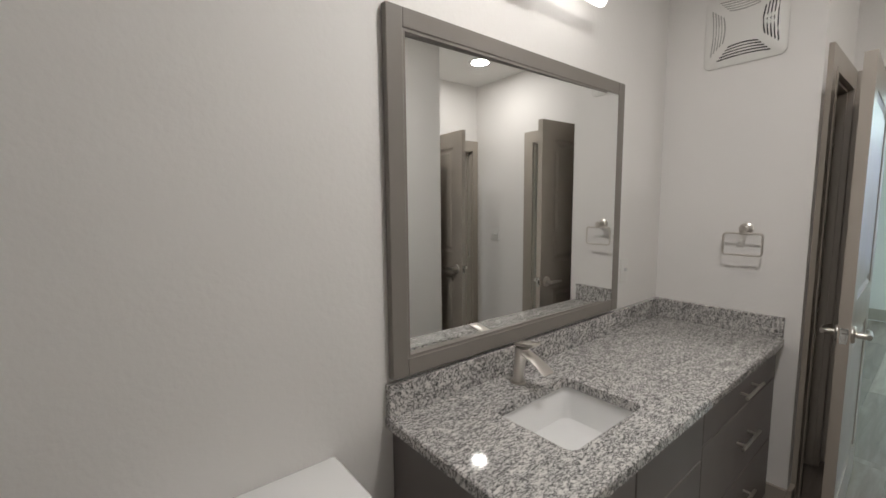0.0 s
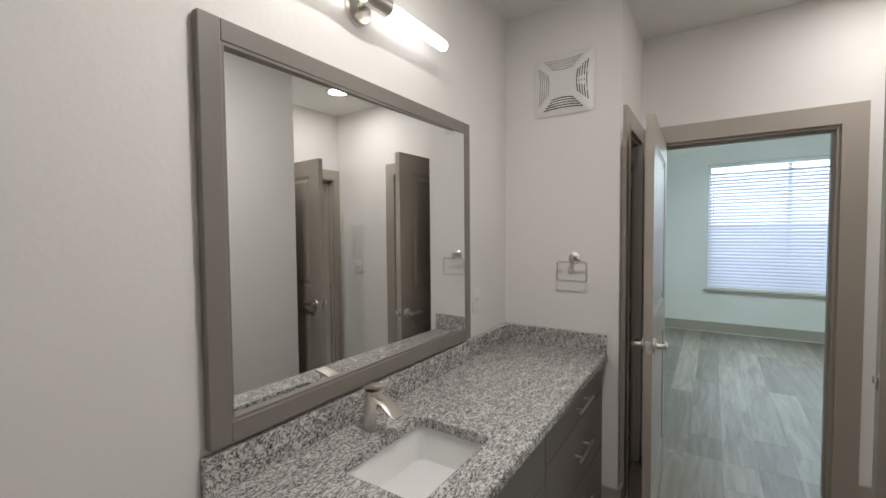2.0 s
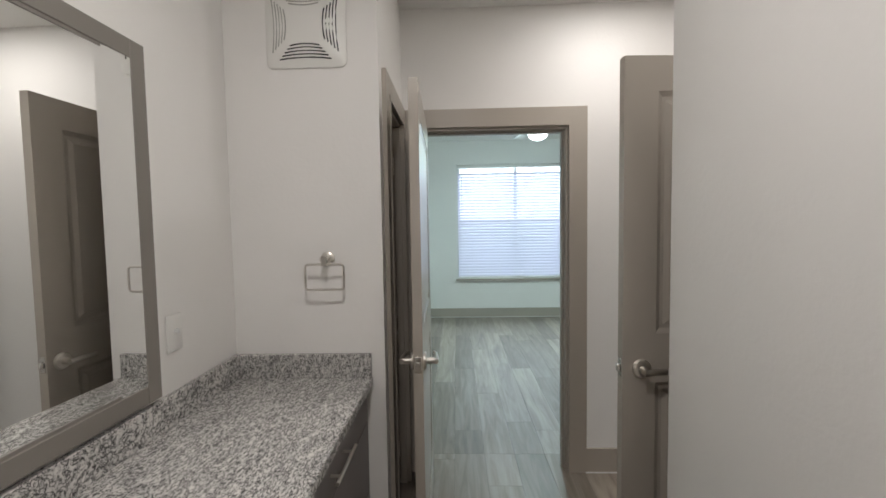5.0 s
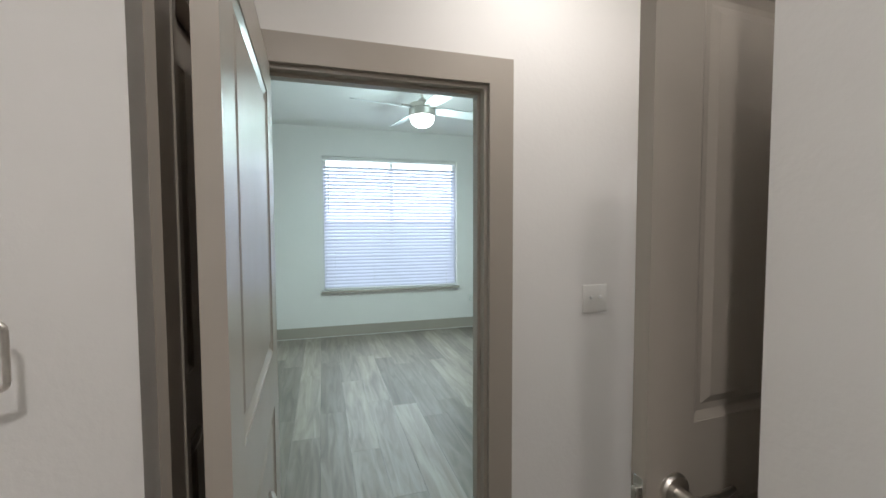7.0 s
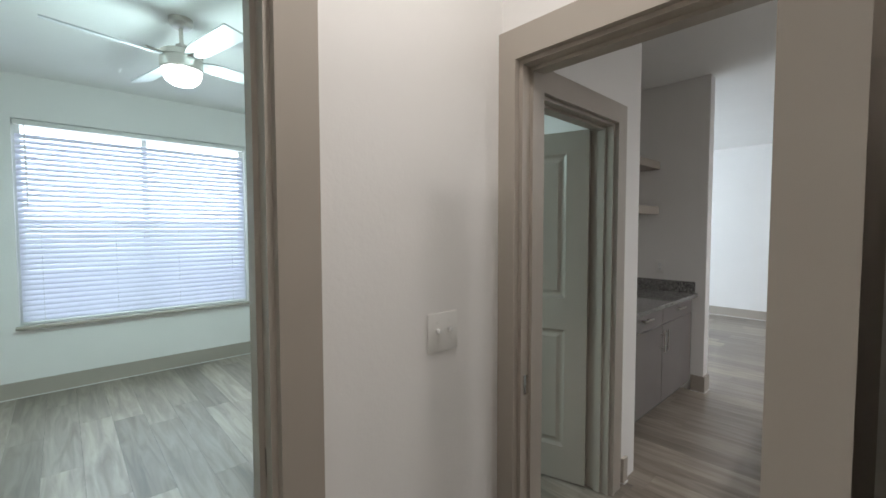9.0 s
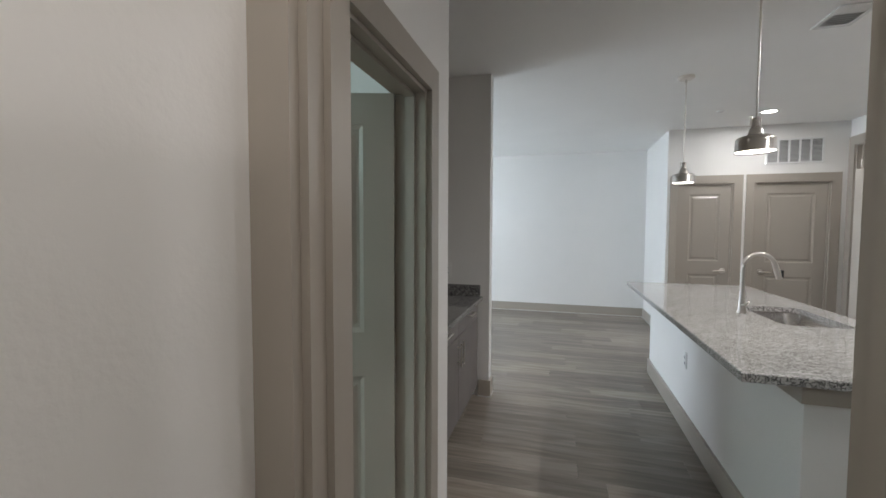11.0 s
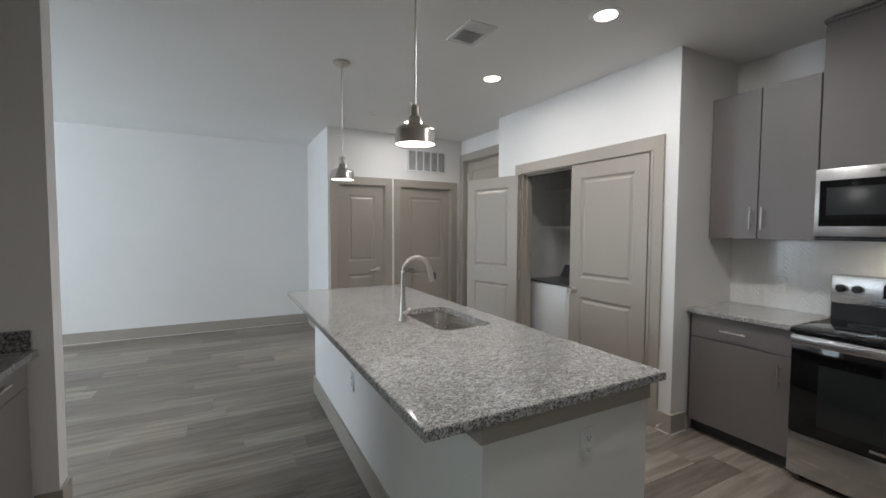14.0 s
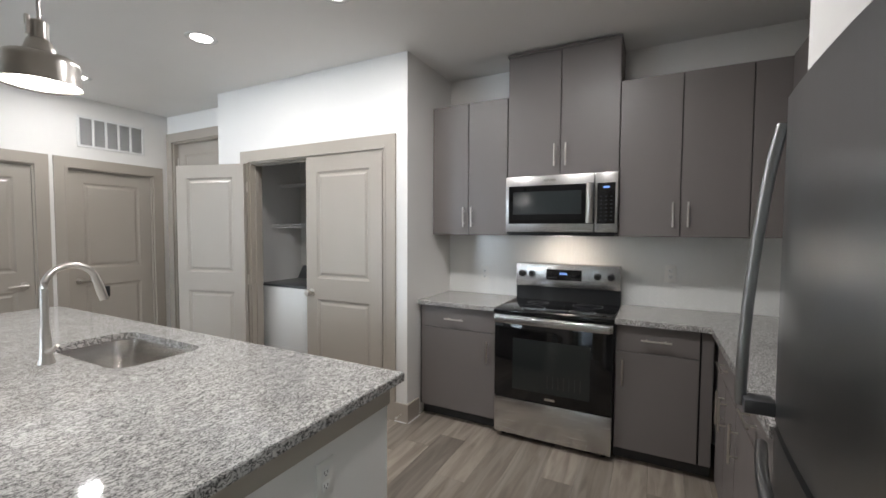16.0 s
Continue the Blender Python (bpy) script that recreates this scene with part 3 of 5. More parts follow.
def cabinet(name, m, w, h, depth, fronts, label, group="", toe=0.13, hollow=False):
    """Local x across, front at local y=0 looking to -y, body behind. fronts: (kind, x0, x1, z0, z1, pull) with pull (x, z, length, upright) or None."""
    c = thing(name, m, label, "cabinet", group)
    body = [(0, w, 0.021, depth, toe, h)]
    if hollow:
        body = [(0, 0.018, 0.021, depth, toe, h), (w - 0.018, w, 0.021, depth, toe, h), (0.018, w - 0.018, depth - 0.012, depth, toe, h), (0.018, w - 0.018, 0.021, depth - 0.012, toe, toe + 0.018)]
    part("body", boxes(*body), CAB, c, smooth=False)
    if toe:
        part("toe_kick", boxes((0.0, w, 0.075, depth, FZ, toe)), TOE, c, "dark recessed toe kick", False)
    # dark sheet behind the fronts, painting the shade in their gaps
    part("gap_shade", boxes((0.004, w - 0.004, 0.0175, 0.0208, toe + 0.004, h - 0.004)), GAPSHADE, c, smooth=False)
    for kind, x0, x1, fz0, fz1, pull in fronts:
        g = 0.0024
        fr = part(kind, boxes((x0 + g, x1 - g, 0, 0.017, fz0 + g, fz1 - g), bevel=0.0015, seg=1), CAB, c, smooth=False)
        if pull:
            px, pz, ln, up = pull
            bar_pull(fr, px, pz, 0, ln, up)
    return c


VF = 0.69
VH = 0.820
cabinet("vanity_cabinet", pose(0.80, VF, 0), 0.79, VH, NY - VF - 0.002, [("front_panel", 0, 0.36, 0.645, VH, None), ("front_panel", 0.36, 0.79, 0.645, VH, None), ("door", 0, 0.36, 0.135, 0.645, (0.30, 0.55, 0.13, True)), ("door", 0.36, 0.79, 0.135, 0.645, (0.405, 0.55, 0.13, True))], "charcoal taupe vanity sink base under a granite top", "vanity cabinets", hollow=True)
cabinet("vanity_cabinet", pose(1.59, VF, 0), 0.843, VH, NY - VF - 0.002, [("drawer", 0, 0.82, 0.685, VH, (0.41, 0.755, 0.2, False)), ("drawer", 0, 0.82, 0.41, 0.685, (0.41, 0.565, 0.2, False)), ("drawer", 0, 0.82, 0.135, 0.41, (0.41, 0.32, 0.2, False))], "charcoal taupe three-drawer vanity cabinet beside the sink base", "vanity cabinets")


def slab_with_hole(name, m, x0, x1, y0, y1, z0, z1, hole, mat, label, category, corner=0.03):
    """A stone top with a rounded-corner cut-out (hx0, hx1, hy0, hy1)."""
    ob = thing(name, m, label, category)
    bm = bmesh.new()
    hx0, hx1, hy0, hy1 = hole
    n = 6
    inner = []
    for cx, cy, a0 in ((hx1 - corner, hy1 - corner, 0), (hx0 + corner, hy1 - corner, 90), (hx0 + corner, hy0 + corner, 180), (hx1 - corner, hy0 + corner, 270)):
        for k in range(n + 1):
            a = radians(a0 + 90 * k / n)
            inner.append((cx + corner * math.cos(a), cy + corner * math.sin(a)))
    outer = [(x1, y1), (x0, y1), (x0, y0), (x1, y0)]
    e = 0.004
    for z, flip in ((z1, False), (z0, True)):
        io = [bm.verts.new((px, py, z)) for px, py in inner]
        oo = [bm.verts.new((px - math.copysign(e, px - (x0 + x1) / 2) * (z == z1), py - math.copysign(e, py - (y0 + y1) / 2) * (z == z1), z)) for px, py in outer]
        for q in range(4):
            seg = io[q * (n + 1):(q + 1) * (n + 1)]
            for a, b in zip(seg, seg[1:]):
                f = (oo[q], a, b) if flip else (oo[q], b, a)
                bm.faces.new(f)
            nxt = io[((q + 1) * (n + 1)) % len(io)]
            f = (oo[q], seg[-1], nxt, oo[(q + 1) % 4])
            bm.faces.new(f if flip else tuple(reversed(f)))
        if not flip:
            ti, to = io, oo
        else:
            bi, bo = io, oo
    mid = [bm.verts.new((px, py, z1 - e)) for px, py in outer]
    for i in range(len(ti)):
        j = (i + 1) % len(ti)
        bm.faces.new((ti[i], ti[j], bi[j], bi[i]))
    for i in range(4):
        j = (i + 1) % 4
        bm.faces.new((to[j], to[i], mid[i], mid[j]))
        bm.faces.new((mid[j], mid[i], bo[i], bo[j]))
    bmesh.ops.recalc_face_normals(bm, faces=bm.faces[:])
    part("slab", bm, mat, ob, smooth=False)
    return ob


def basin(name, m, x0, x1, y0, y1, top, depth, mat, label, category, corner=0.03, taper=0.035, floor_mat=None):
    """An undermount bowl with rounded corners, sloping sides and a drain."""
    s = thing(name, m, label, category)
    bm = bmesh.new()
    rings = []
    n = 6
    for t, dz in ((-0.018, 0.0), (0.0, 0.0), (0.002, -0.004), (taper * 0.35, -depth * 0.55), (taper * 0.75, -depth * 0.88), (taper * 1.7, -depth), (taper * 3.0, -depth - 0.004)):
        ring = []
        c = corner + max(0, t) * 0.4
        for cx, cy, a0 in ((x1 - t - c, y1 - t - c, 0), (x0 + t + c, y1 - t - c, 90), (x0 + t + c, y0 + t + c, 180), (x1 - t - c, y0 + t + c, 270)):
            for k in range(n + 1):
                a = radians(a0 + 90 * k / n)
                ring.append(bm.verts.new((cx + c * math.cos(a), cy + c * math.sin(a), top + dz)))
        rings.append(ring)
    for a, b in zip(rings, rings[1:]):
        for i in range(len(a)):
            j = (i + 1) % len(a)
            bm.faces.new((a[i], a[j], b[j], b[i]))
    bm.faces.new(rings[-1])
    part("bowl", bm, mat, s)
    m2 = Matrix.Translation(((x0 + x1) / 2, (y0 + y1) / 2, top - depth - 0.003))
    part("drain", lathe([(0, 0.003), (0.016, 0.003), (0.018, 0.001), (0.026, 0.002), (0.028, 0.0), (0.028, -0.01)], 24, m=m2), CHROME, s, "round metal drain")
    return s


slab_with_hole("vanity_countertop", pose(0, 0, 0), 0.778, 2.434, 0.672, NY - 0.001, VH, 0.851, (1.03, 1.385, 0.782, 1.045), GRAN_V, "polished white and black veined granite vanity top", "countertop", 0.025)
t = thing("backsplash", pose(0.78, NY - 0.001, 0.851), "low granite backsplash along the vanity wall", "backsplash")
part("slab", boxes((0, 1.654, -0.022, 0, 0, 0.093), bevel=0.002, seg=1), GRAN_V, t)
t = thing("side_splash", pose(FANX - 0.001, 0.675, 0.851), "low granite side splash on the end wall", "backsplash")
part("slab", boxes((-0.022, 0, 0, 0.517, 0, 0.093), bevel=0.002, seg=1), GRAN_V, t)
basin("vanity_sink", pose(0, 0, 0), 1.022, 1.393, 0.774, 1.053, VH - 0.001, 0.115, PORCELAIN, "glossy white rectangular undermount vanity sink", "sink", 0.03, 0.02)


def vanity_faucet(m):
    f = thing("vanity_faucet", m, "brushed nickel single-handle vanity faucet with flat waterfall spout", "faucet")
    part("base_ring", lathe([(0, 0), (0.026, 0), (0.026, 0.003), (0.021, 0.005)], 24), NICKEL, f)
    part("body", tube([(0, 0, 0.002), (0, -0.002, 0.04), (0, -0.008, 0.085), (0, -0.014, 0.112), (0, -0.016, 0.124)], [0.0185, 0.0178, 0.019, 0.0225, 0.022], 20), NICKEL, f)
    bm = bmesh.new()
    prev = None
    for y, z, w, t in ((0.004, 0.108, 0.018, 0.012), (-0.03, 0.106, 0.021, 0.011), (-0.07, 0.094, 0.024, 0.008), (-0.105, 0.076, 0.026, 0.004), (-0.122, 0.064, 0.025, 0.002)):
        ring = [bm.verts.new(p) for p in ((-w, y, z + t * 0.2), (-w * 0.6, y, z + t), (w * 0.6, y, z + t), (w, y, z + t * 0.2), (w * 0.5, y, z - t), (-w * 0.5, y, z - t))]
        if prev:
            for k in range(6):
                bm.faces.new((prev[k], prev[(k + 1) % 6], ring[(k + 1) % 6], ring[k]))
        else:
            bm.faces.new(ring)
        prev = ring
    bm.faces.new(list(reversed(prev)))
    bmesh.ops.recalc_face_normals(bm, faces=bm.faces[:])
    part("spout", bm, NICKEL, f, "wide flat waterfall spout")
    bm = boxes((-0.021, 0.021, -0.062, 0.016, -0.004, 0.006), bevel=0.003)
    bmesh.ops.transform(bm, matrix=Matrix.Translation((0, -0.012, 0.134)) @ Matrix.Rotation(radians(-9), 4, "X"), verts=bm.verts[:])
    part("handle", bm, NICKEL, f, "flat paddle lever")
    return f


vanity_faucet(pose(1.235, 1.125, 0.851))


def framed_mirror():
    x0, x1, z0, z1, w = 0.792, 1.988, 0.958, 1.945, 0.051
    mm = thing("framed_mirror", pose(x0, NY - 0.002, z0), "large wall mirror in a flat taupe painted frame", "mirror")
    W, H = x1 - x0, z1 - z0
    for b in ((0, w, 0, H), (W - w, W, 0, H), (w, W - w, 0, w), (w, W - w, H - w, H)):
        part("frame_rail", boxes((b[0], b[1], -0.024, 0, b[2], b[3]), bevel=0.002, seg=1), MFRAME, mm, smooth=False)
    for b in ((w, w + 0.008, w, H - w), (W - w - 0.008, W - w, w, H - w), (w + 0.008, W - w - 0.008, w, w + 0.008), (w + 0.008, W - w - 0.008, H - w - 0.008, H - w)):
        part("frame_lip", boxes((b[0], b[1], -0.021, -0.0005, b[2], b[3])), MFRAME, mm, smooth=False)
    bm = boxes((w - W / 2, W / 2 - w, -0.002, 0.002, w, H - w))
    bmesh.ops.transform(bm, matrix=Matrix.Translation((W / 2, -0.0118, 0)) @ Matrix.Rotation(radians(-0.9), 4, "Z"), verts=bm.verts[:])
    part("mirror_glass", bm, MIRROR, mm, "clear silvered mirror glass", False)


MFRAME = paint("taupe mirror frame paint", (0.22, 0.2, 0.18), 0.36, 220, 0.12, 0.0004, 0.03)
framed_mirror()


def vanity_light():
    v = thing("vanity_light", pose(1.30, NY - 0.001, 2.172), "horizontal frosted tube vanity light on a brushed nickel mount", "wall lamp")
    part("backplate", lathe([(0, 0), (0.055, 0), (0.055, 0.012), (0.05, 0.018), (0, 0.018)], 32, m=Matrix.Rotation(radians(90), 4, "X")), NICKEL, v)
    part("arm", tube([(0, -0.01, 0), (0, -0.08, 0)], 0.012, 14), NICKEL, v)
    part("collar", tube([(-0.05, -0.085, 0), (0.05, -0.085, 0)], 0.03, 24), NICKEL, v)
    for s in (-1, 1):
        part("tube", tube([(s * 0.05, -0.085, 0), (s * 0.375, -0.085, 0), (s * 0.388, -0.085, 0), (s * 0.394, -0.085, 0)], [0.021, 0.021, 0.016, 0.008], 20), TUBEGLOW, v, "lit frosted glass tube")


vanity_light()


def exhaust_fan():
    e = thing("exhaust_fan_grille", pose(FANX - 0.001, 0.892, 2.198, 0, 0, -90), "white square plastic exhaust fan grille with curved louvre slots", "vent")
    h = 0.153
    bm = bmesh.new()
    n = 6
    prof = ((h, 0), (h, 0.006), (h - 0.006, 0.010), (h * 0.55, 0.022), (h * 0.45, 0.023))
    rings = []
    for r, y in prof:
        ring = []
        c = 0.025 * r / h
        for cx, cz, a0 in ((1, 1, 0), (-1, 1, 90), (-1, -1, 180), (1, -1, 270)):
            for k in range(n + 1):
                a = radians(a0 + 90 * k / n)
                ring.append(bm.verts.new((cx * (r - c) + c * math.cos(a), -y, cz * (r - c) + c * math.sin(a))))
        rings.append(ring)
    for a, b in zip(rings, rings[1:]):
        for i in range(len(a)):
            j = (i + 1) % len(a)
            bm.faces.new((a[i], a[j], b[j], b[i]))
    bm.faces.new(rings[-1])
    bmesh.ops.recalc_face_normals(bm, faces=bm.faces[:])
    part("cover", bm, PLASTIC, e)
    for q in range(4):
        rot = Matrix.Rotation(radians(90 * q), 4, "Y")
        for k in range(5):
            r = 0.077 + k * 0.0118
            half = 0.056 + k * 0.0105
            pts = []
            for i in range(7):
                u = -1 + 2 * i / 6
                depth_y = -(0.0232 - (r - 0.069) * 0.169) - 0.0006
                pts.append(rot @ Vector((u * half, depth_y, r - 0.007 * (1 - u * u))))
            bm = tube(pts, 0.0028, 6)
            # two sides get paler slots: light on the angled louvres, put into colour
            part("slot", bm, SLOT if q in (1, 2) else SLOTLIT, e)


# grey copy of the slot colour, as if light reached inside
SLOTLIT = plain("lit grille slot", (0.42, 0.41, 0.39), 0.6)
exhaust_fan()


def towel_ring():
    r = thing("towel_ring", pose(FANX - 0.001, 0.835, 1.32, 0, 0, -90), "brushed nickel rounded-square towel ring", "towel ring")
    part("post", lathe([(0, 0), (0.026, 0), (0.026, 0.008), (0.02, 0.012), (0.011, 0.014), (0.011, 0.045), (0.014, 0.05), (0.014, 0.062), (0, 0.064)], 24, m=Matrix.Rotation(radians(90), 4, "X")), NICKEL, r)
    part("clasp", boxes((-0.011, 0.011, -0.062, -0.044, -0.026, 0.008), bevel=0.003), NICKEL, r)
    pts = []
    W, H, c = 0.073, 0.048, 0.012
    for cx, cz, a0 in ((1, 1, 0), (-1, 1, 90), (-1, -1, 180), (1, -1, 270)):
        for k in range(5):
            a = radians(a0 + 90 * k / 4)
            pts.append((cx * (W - c) + c * math.cos(a), -0.053, -0.068 + cz * (H - c) + c * math.sin(a)))
    part("ring", tube(pts, 0.0045, 10, closed=True), NICKEL, r)


towel_ring()


def toilet(m):
    w = thing("toilet", m, "white porcelain two-piece toilet with closed tank lid", "toilet")
    part("tank", boxes((-0.215, 0.215, -0.185, -0.004, 0.385, 0.725), bevel=0.02, seg=3), PORCELAIN, w)
    part("tank_lid", boxes((-0.232, 0.232, -0.205, -0.002, 0.726, 0.76), bevel=0.014, seg=3), PORCELAIN, w)
    bm = lathe([(0, 0.0), (0.12, 0.0), (0.115, 0.05), (0.1, 0.16), (0.13, 0.28), (0.18, 0.37), (0.185, 0.395), (0.14, 0.395), (0.1, 0.3), (0, 0.26)], 28)
    for v in bm.verts:
        v.co.y = v.co.y * 1.3 - 0.43
    part("bowl", bm, PORCELAIN, w)
    bm = lathe([(0, 0.398), (0.185, 0.398), (0.19, 0.408), (0.18, 0.425), (0, 0.43)], 28)
    for v in bm.verts:
        v.co.y = v.co.y * 1.28 - 0.43
    part("seat_lid", bm, PORCELAIN, w)
    part("neck", boxes((-0.11, 0.11, -0.3, -0.02, 0.2, 0.386), bevel=0.02), PORCELAIN, w)
    part("flush_lever", tube([(-0.17, -0.195, 0.68), (-0.17, -0.21, 0.68), (-0.1, -0.213, 0.672)], 0.007, 8), CHROME, w)


toilet(pose(0.395, NY, FZ))


def wall_plate(name, m, kind, label, group=""):
    """A cover plate on local y=0 looking to -y: toggles or a duplex outlet."""
    wide = {"double": 0.116, "single": 0.07, "outlet": 0.07}[kind]
    p = thing(name, m, label, "switch" if kind != "outlet" else "outlet", group)
    part("plate", boxes((-wide / 2, wide / 2, -0.006, 0, -0.0575, 0.0575), bevel=0.003), PLASTIC, p)
    if kind == "outlet":
        for dz in (-0.02, 0.02):
            o = part("socket", boxes((-0.016, 0.016, -0.008, -0.006, dz - 0.014, dz + 0.014), bevel=0.0009, seg=1), WHITE, p)
            part("slot", boxes((-0.0075, -0.0055, -0.0085, -0.008, dz - 0.003, dz + 0.006), (0.0055, 0.0075, -0.0085, -0.008, dz - 0.003, dz + 0.005), (-0.002, 0.002, -0.0085, -0.008, dz - 0.010, dz - 0.006)), SLOT, o)
    else:
        for dx in ((-0.023, 0.023) if kind == "double" else (0.0,)):
            part("toggle", boxes((dx - 0.005, dx + 0.005, -0.018, -0.006, -0.001, 0.012), bevel=0.002), WHITE, p)
            for sz in (-0.0315, 0.0315):
                part("screw", boxes((dx - 0.003, dx + 0.003, -0.0068, -0.006, sz - 0.0025, sz + 0.0025)), PLASTIC, p)
    return p


wall_plate("light_switch", pose(BDX - 0.001, -0.757, 1.137, 0, 0, -90), "double", "white double toggle light switch plate")
wall_plate("light_switch", pose(2.08, NY - 0.001, 1.122, 0, 0, 0), "single", "white single toggle switch plate above the vanity")

# ---- recessed lights ----


def can_light(x, y, power, colour=(1.0, 0.95, 0.895), r=0.063, z=CEIL):
    c = thing("recessed_light", pose(x, y, z), "lit round white recessed ceiling light", "ceiling light", "recessed lights")
    part("trim_ring", lathe([(r, -0.001), (r + 0.004, -0.004), (r + 0.018, -0.0075), (r + 0.029, -0.006), (r + 0.034, -0.0005)], 40), WHITE, c)
    part("lens", lathe([(0, -0.0035), (r * 0.7, -0.003), (r + 0.003, -0.0015)], 32), LAMPGLOW, c, "glowing frosted lens")
    lamp("recessed_lamp", "AREA", look((x, y, z - 0.012), (x, y, 0)), power, colour, r * 2.2)
    return c


# the first can, over the bath, is unseen and added to brighten the room
CANS = [(1.15, 0.42, 12.8), (2.64, -0.45, 6.0), (0.56, -1.85, 13.0), (0.56, -3.0, 12.5), (0.56, -4.145, 10.5), (0.60, -5.75, 9.0)]
for cx, cy, cp in CANS:
    can_light(cx, cy, cp, (1.0, 0.955, 0.925) if cy > -1 else (1.0, 0.985, 0.985), z=LOWC if cy > -1 else CEIL)

# ---- bedroom ceiling fan ----


def ceiling_fan(x, y):
    f = thing("ceiling_fan", pose(x, y, CEIL), "brushed nickel four-blade ceiling fan with lit frosted bowl", "ceiling fan")
    part("canopy", lathe([(0, -0.001), (0.065, -0.001), (0.066, -0.03), (0.05, -0.05), (0.02, -0.055), (0.014, -0.055)], 32), NICKEL, f)
    part("downrod", lathe([(0.012, -0.05), (0.012, -0.15), (0.032, -0.155), (0.04, -0.19), (0.05, -0.2)], 24), NICKEL, f)
    part("motor_housing", lathe([(0.0, -0.195), (0.1, -0.197), (0.112, -0.205), (0.114, -0.235), (0.108, -0.238), (0.108, -0.244), (0.116, -0.247), (0.116, -0.3), (0.108, -0.308), (0, -0.308)], 40), NICKEL, f)
    part("light_bowl", lathe([(0.107, -0.306), (0.104, -0.335), (0.09, -0.365), (0.062, -0.388), (0.03, -0.398), (0, -0.4)], 40), GLOBEGLOW, f, "lit frosted glass bowl")
    for k in range(4):
        a = radians(12 + 90 * k)
        m = Matrix.Rotation(a, 4, "Z") @ Matrix.Translation((0, 0, -0.24)) @ Matrix.Rotation(radians(-16), 4, "X")
        bm = bmesh.new()
        pts = [(0.10, -0.03), (0.2, -0.055), (0.62, -0.062), (0.645, 0.05), (0.62, 0.062), (0.2, 0.055), (0.10, 0.03)]
        top = [bm.verts.new(m @ Vector((px, py, 0.004))) for px, py in pts]
        low = [bm.verts.new(m @ Vector((px, py, -0.004))) for px, py in pts]
        bm.faces.new(top)
        bm.faces.new(list(reversed(low)))
        for i in range(len(pts)):
            j = (i + 1) % len(pts)
            bm.faces.new((top[i], low[i], low[j], top[j]))
        bmesh.ops.recalc_face_normals(bm, faces=bm.faces[:])
        bl = part("blade", bm, BLADE, f, "white-faced flat fan blade", False)
        part("blade_iron", tube([m @ Vector((0.09, 0, 0.006)), m @ Vector((0.19, 0, 0.008))], 0.012, 8, flat=1.6), NICKEL, bl)


BLADE = plain("white satin fan blade", (0.72, 0.73, 0.74), 0.35)
ceiling_fan(5.2, -0.522)
lamp("ceiling_fan_lamp", "AREA", look((5.2, -0.522, CEIL - 0.405), (5.2, -0.522, 0)), 18, (0.70, 0.97, 0.98), 0.2)
lamp("ceiling_fan_glow", "POINT", pose(5.2, -0.522, CEIL - 0.56), 22, (0.70, 0.97, 0.98), 0.15)
wall_plate("wall_outlet", pose(7.1 - 0.001, -1.655, 0.445, 0, 0, -90), "outlet", "white duplex outlet on the bedroom wall")

# ---- kitchen island ----
CT, CB = 0.93, 0.897


def island():
    i = thing("kitchen_island", pose(1.48, -3.6, 0), "white painted island base with greige baseboard and apron", "kitchen island")
    ox, oy = 1.48, -3.6
    x0, x1, y0, y1 = 1.085 - ox, 1.848 - ox, -4.93 - oy, -2.30 - oy
    part("long_side", boxes((x1 - 0.1, x1, y0, y1, FZ, CB)), WALL, i, "white painted drywall side", False)
    part("end_panel", boxes((x0, x1 - 0.1, y1 - 0.1, y1, FZ, CB)), WALL, i, "white painted drywall end", False)
    part("end_panel", boxes((x0, x1 - 0.1, y0, y0 + 0.1, FZ, CB)), WALL, i, "white painted drywall end", False)
    part("apron", boxes((x1, x1 + 0.014, y0, y1, 0.828, CB - 0.001)), TRIM, i, "greige apron board under the stone", False)
    part("apron", boxes((x0, x1 + 0.014, y1, y1 + 0.014, 0.828, CB - 0.001)), TRIM, i, "greige apron board under the stone", False)
    for b in ((x1, x1 + 0.016, y0 - 0.016, y1 + 0.016), (x0, x1, y1, y1 + 0.016), (x0, x1, y0 - 0.016, y0)):
        part("base_trim", boxes((*b, FZ, FZ + 0.137)), TRIM, i, "greige baseboard", False)


island()
for k, (a, b) in enumerate(((-4.83, -4.0), (-4.0, -3.05), (-3.05, -2.4))):
    w = b - a
    fr = [("door", 0, w / 2, 0.135, CB - 0.005, (w / 2 - 0.04, 0.75, 0.16, True)), ("door", w / 2, w, 0.135, CB - 0.005, (w / 2 + 0.04, 0.75, 0.16, True))]
    cabinet("island_cabinet", pose(1.065, b, 0, 0, 0, -90), w, CB - 0.001, 0.68, fr, "charcoal taupe base cabinet on the island's kitchen side", "island cabinets", hollow=True)
slab_with_hole("island_countertop", pose(0, 0, 0), 1.03, 2.06, -5.0, -2.26, CB, CT, (1.175, 1.52, -3.82, -3.2), GRAN_K, "polished pale speckled granite island top with sink cut-out", "countertop", 0.07)
basin("kitchen_sink", pose(0, 0, 0), 1.165, 1.53, -3.83, -3.19, CB - 0.001, 0.2, CHROME_S, "brushed stainless undermount kitchen sink", "sink", 0.085, 0.02)


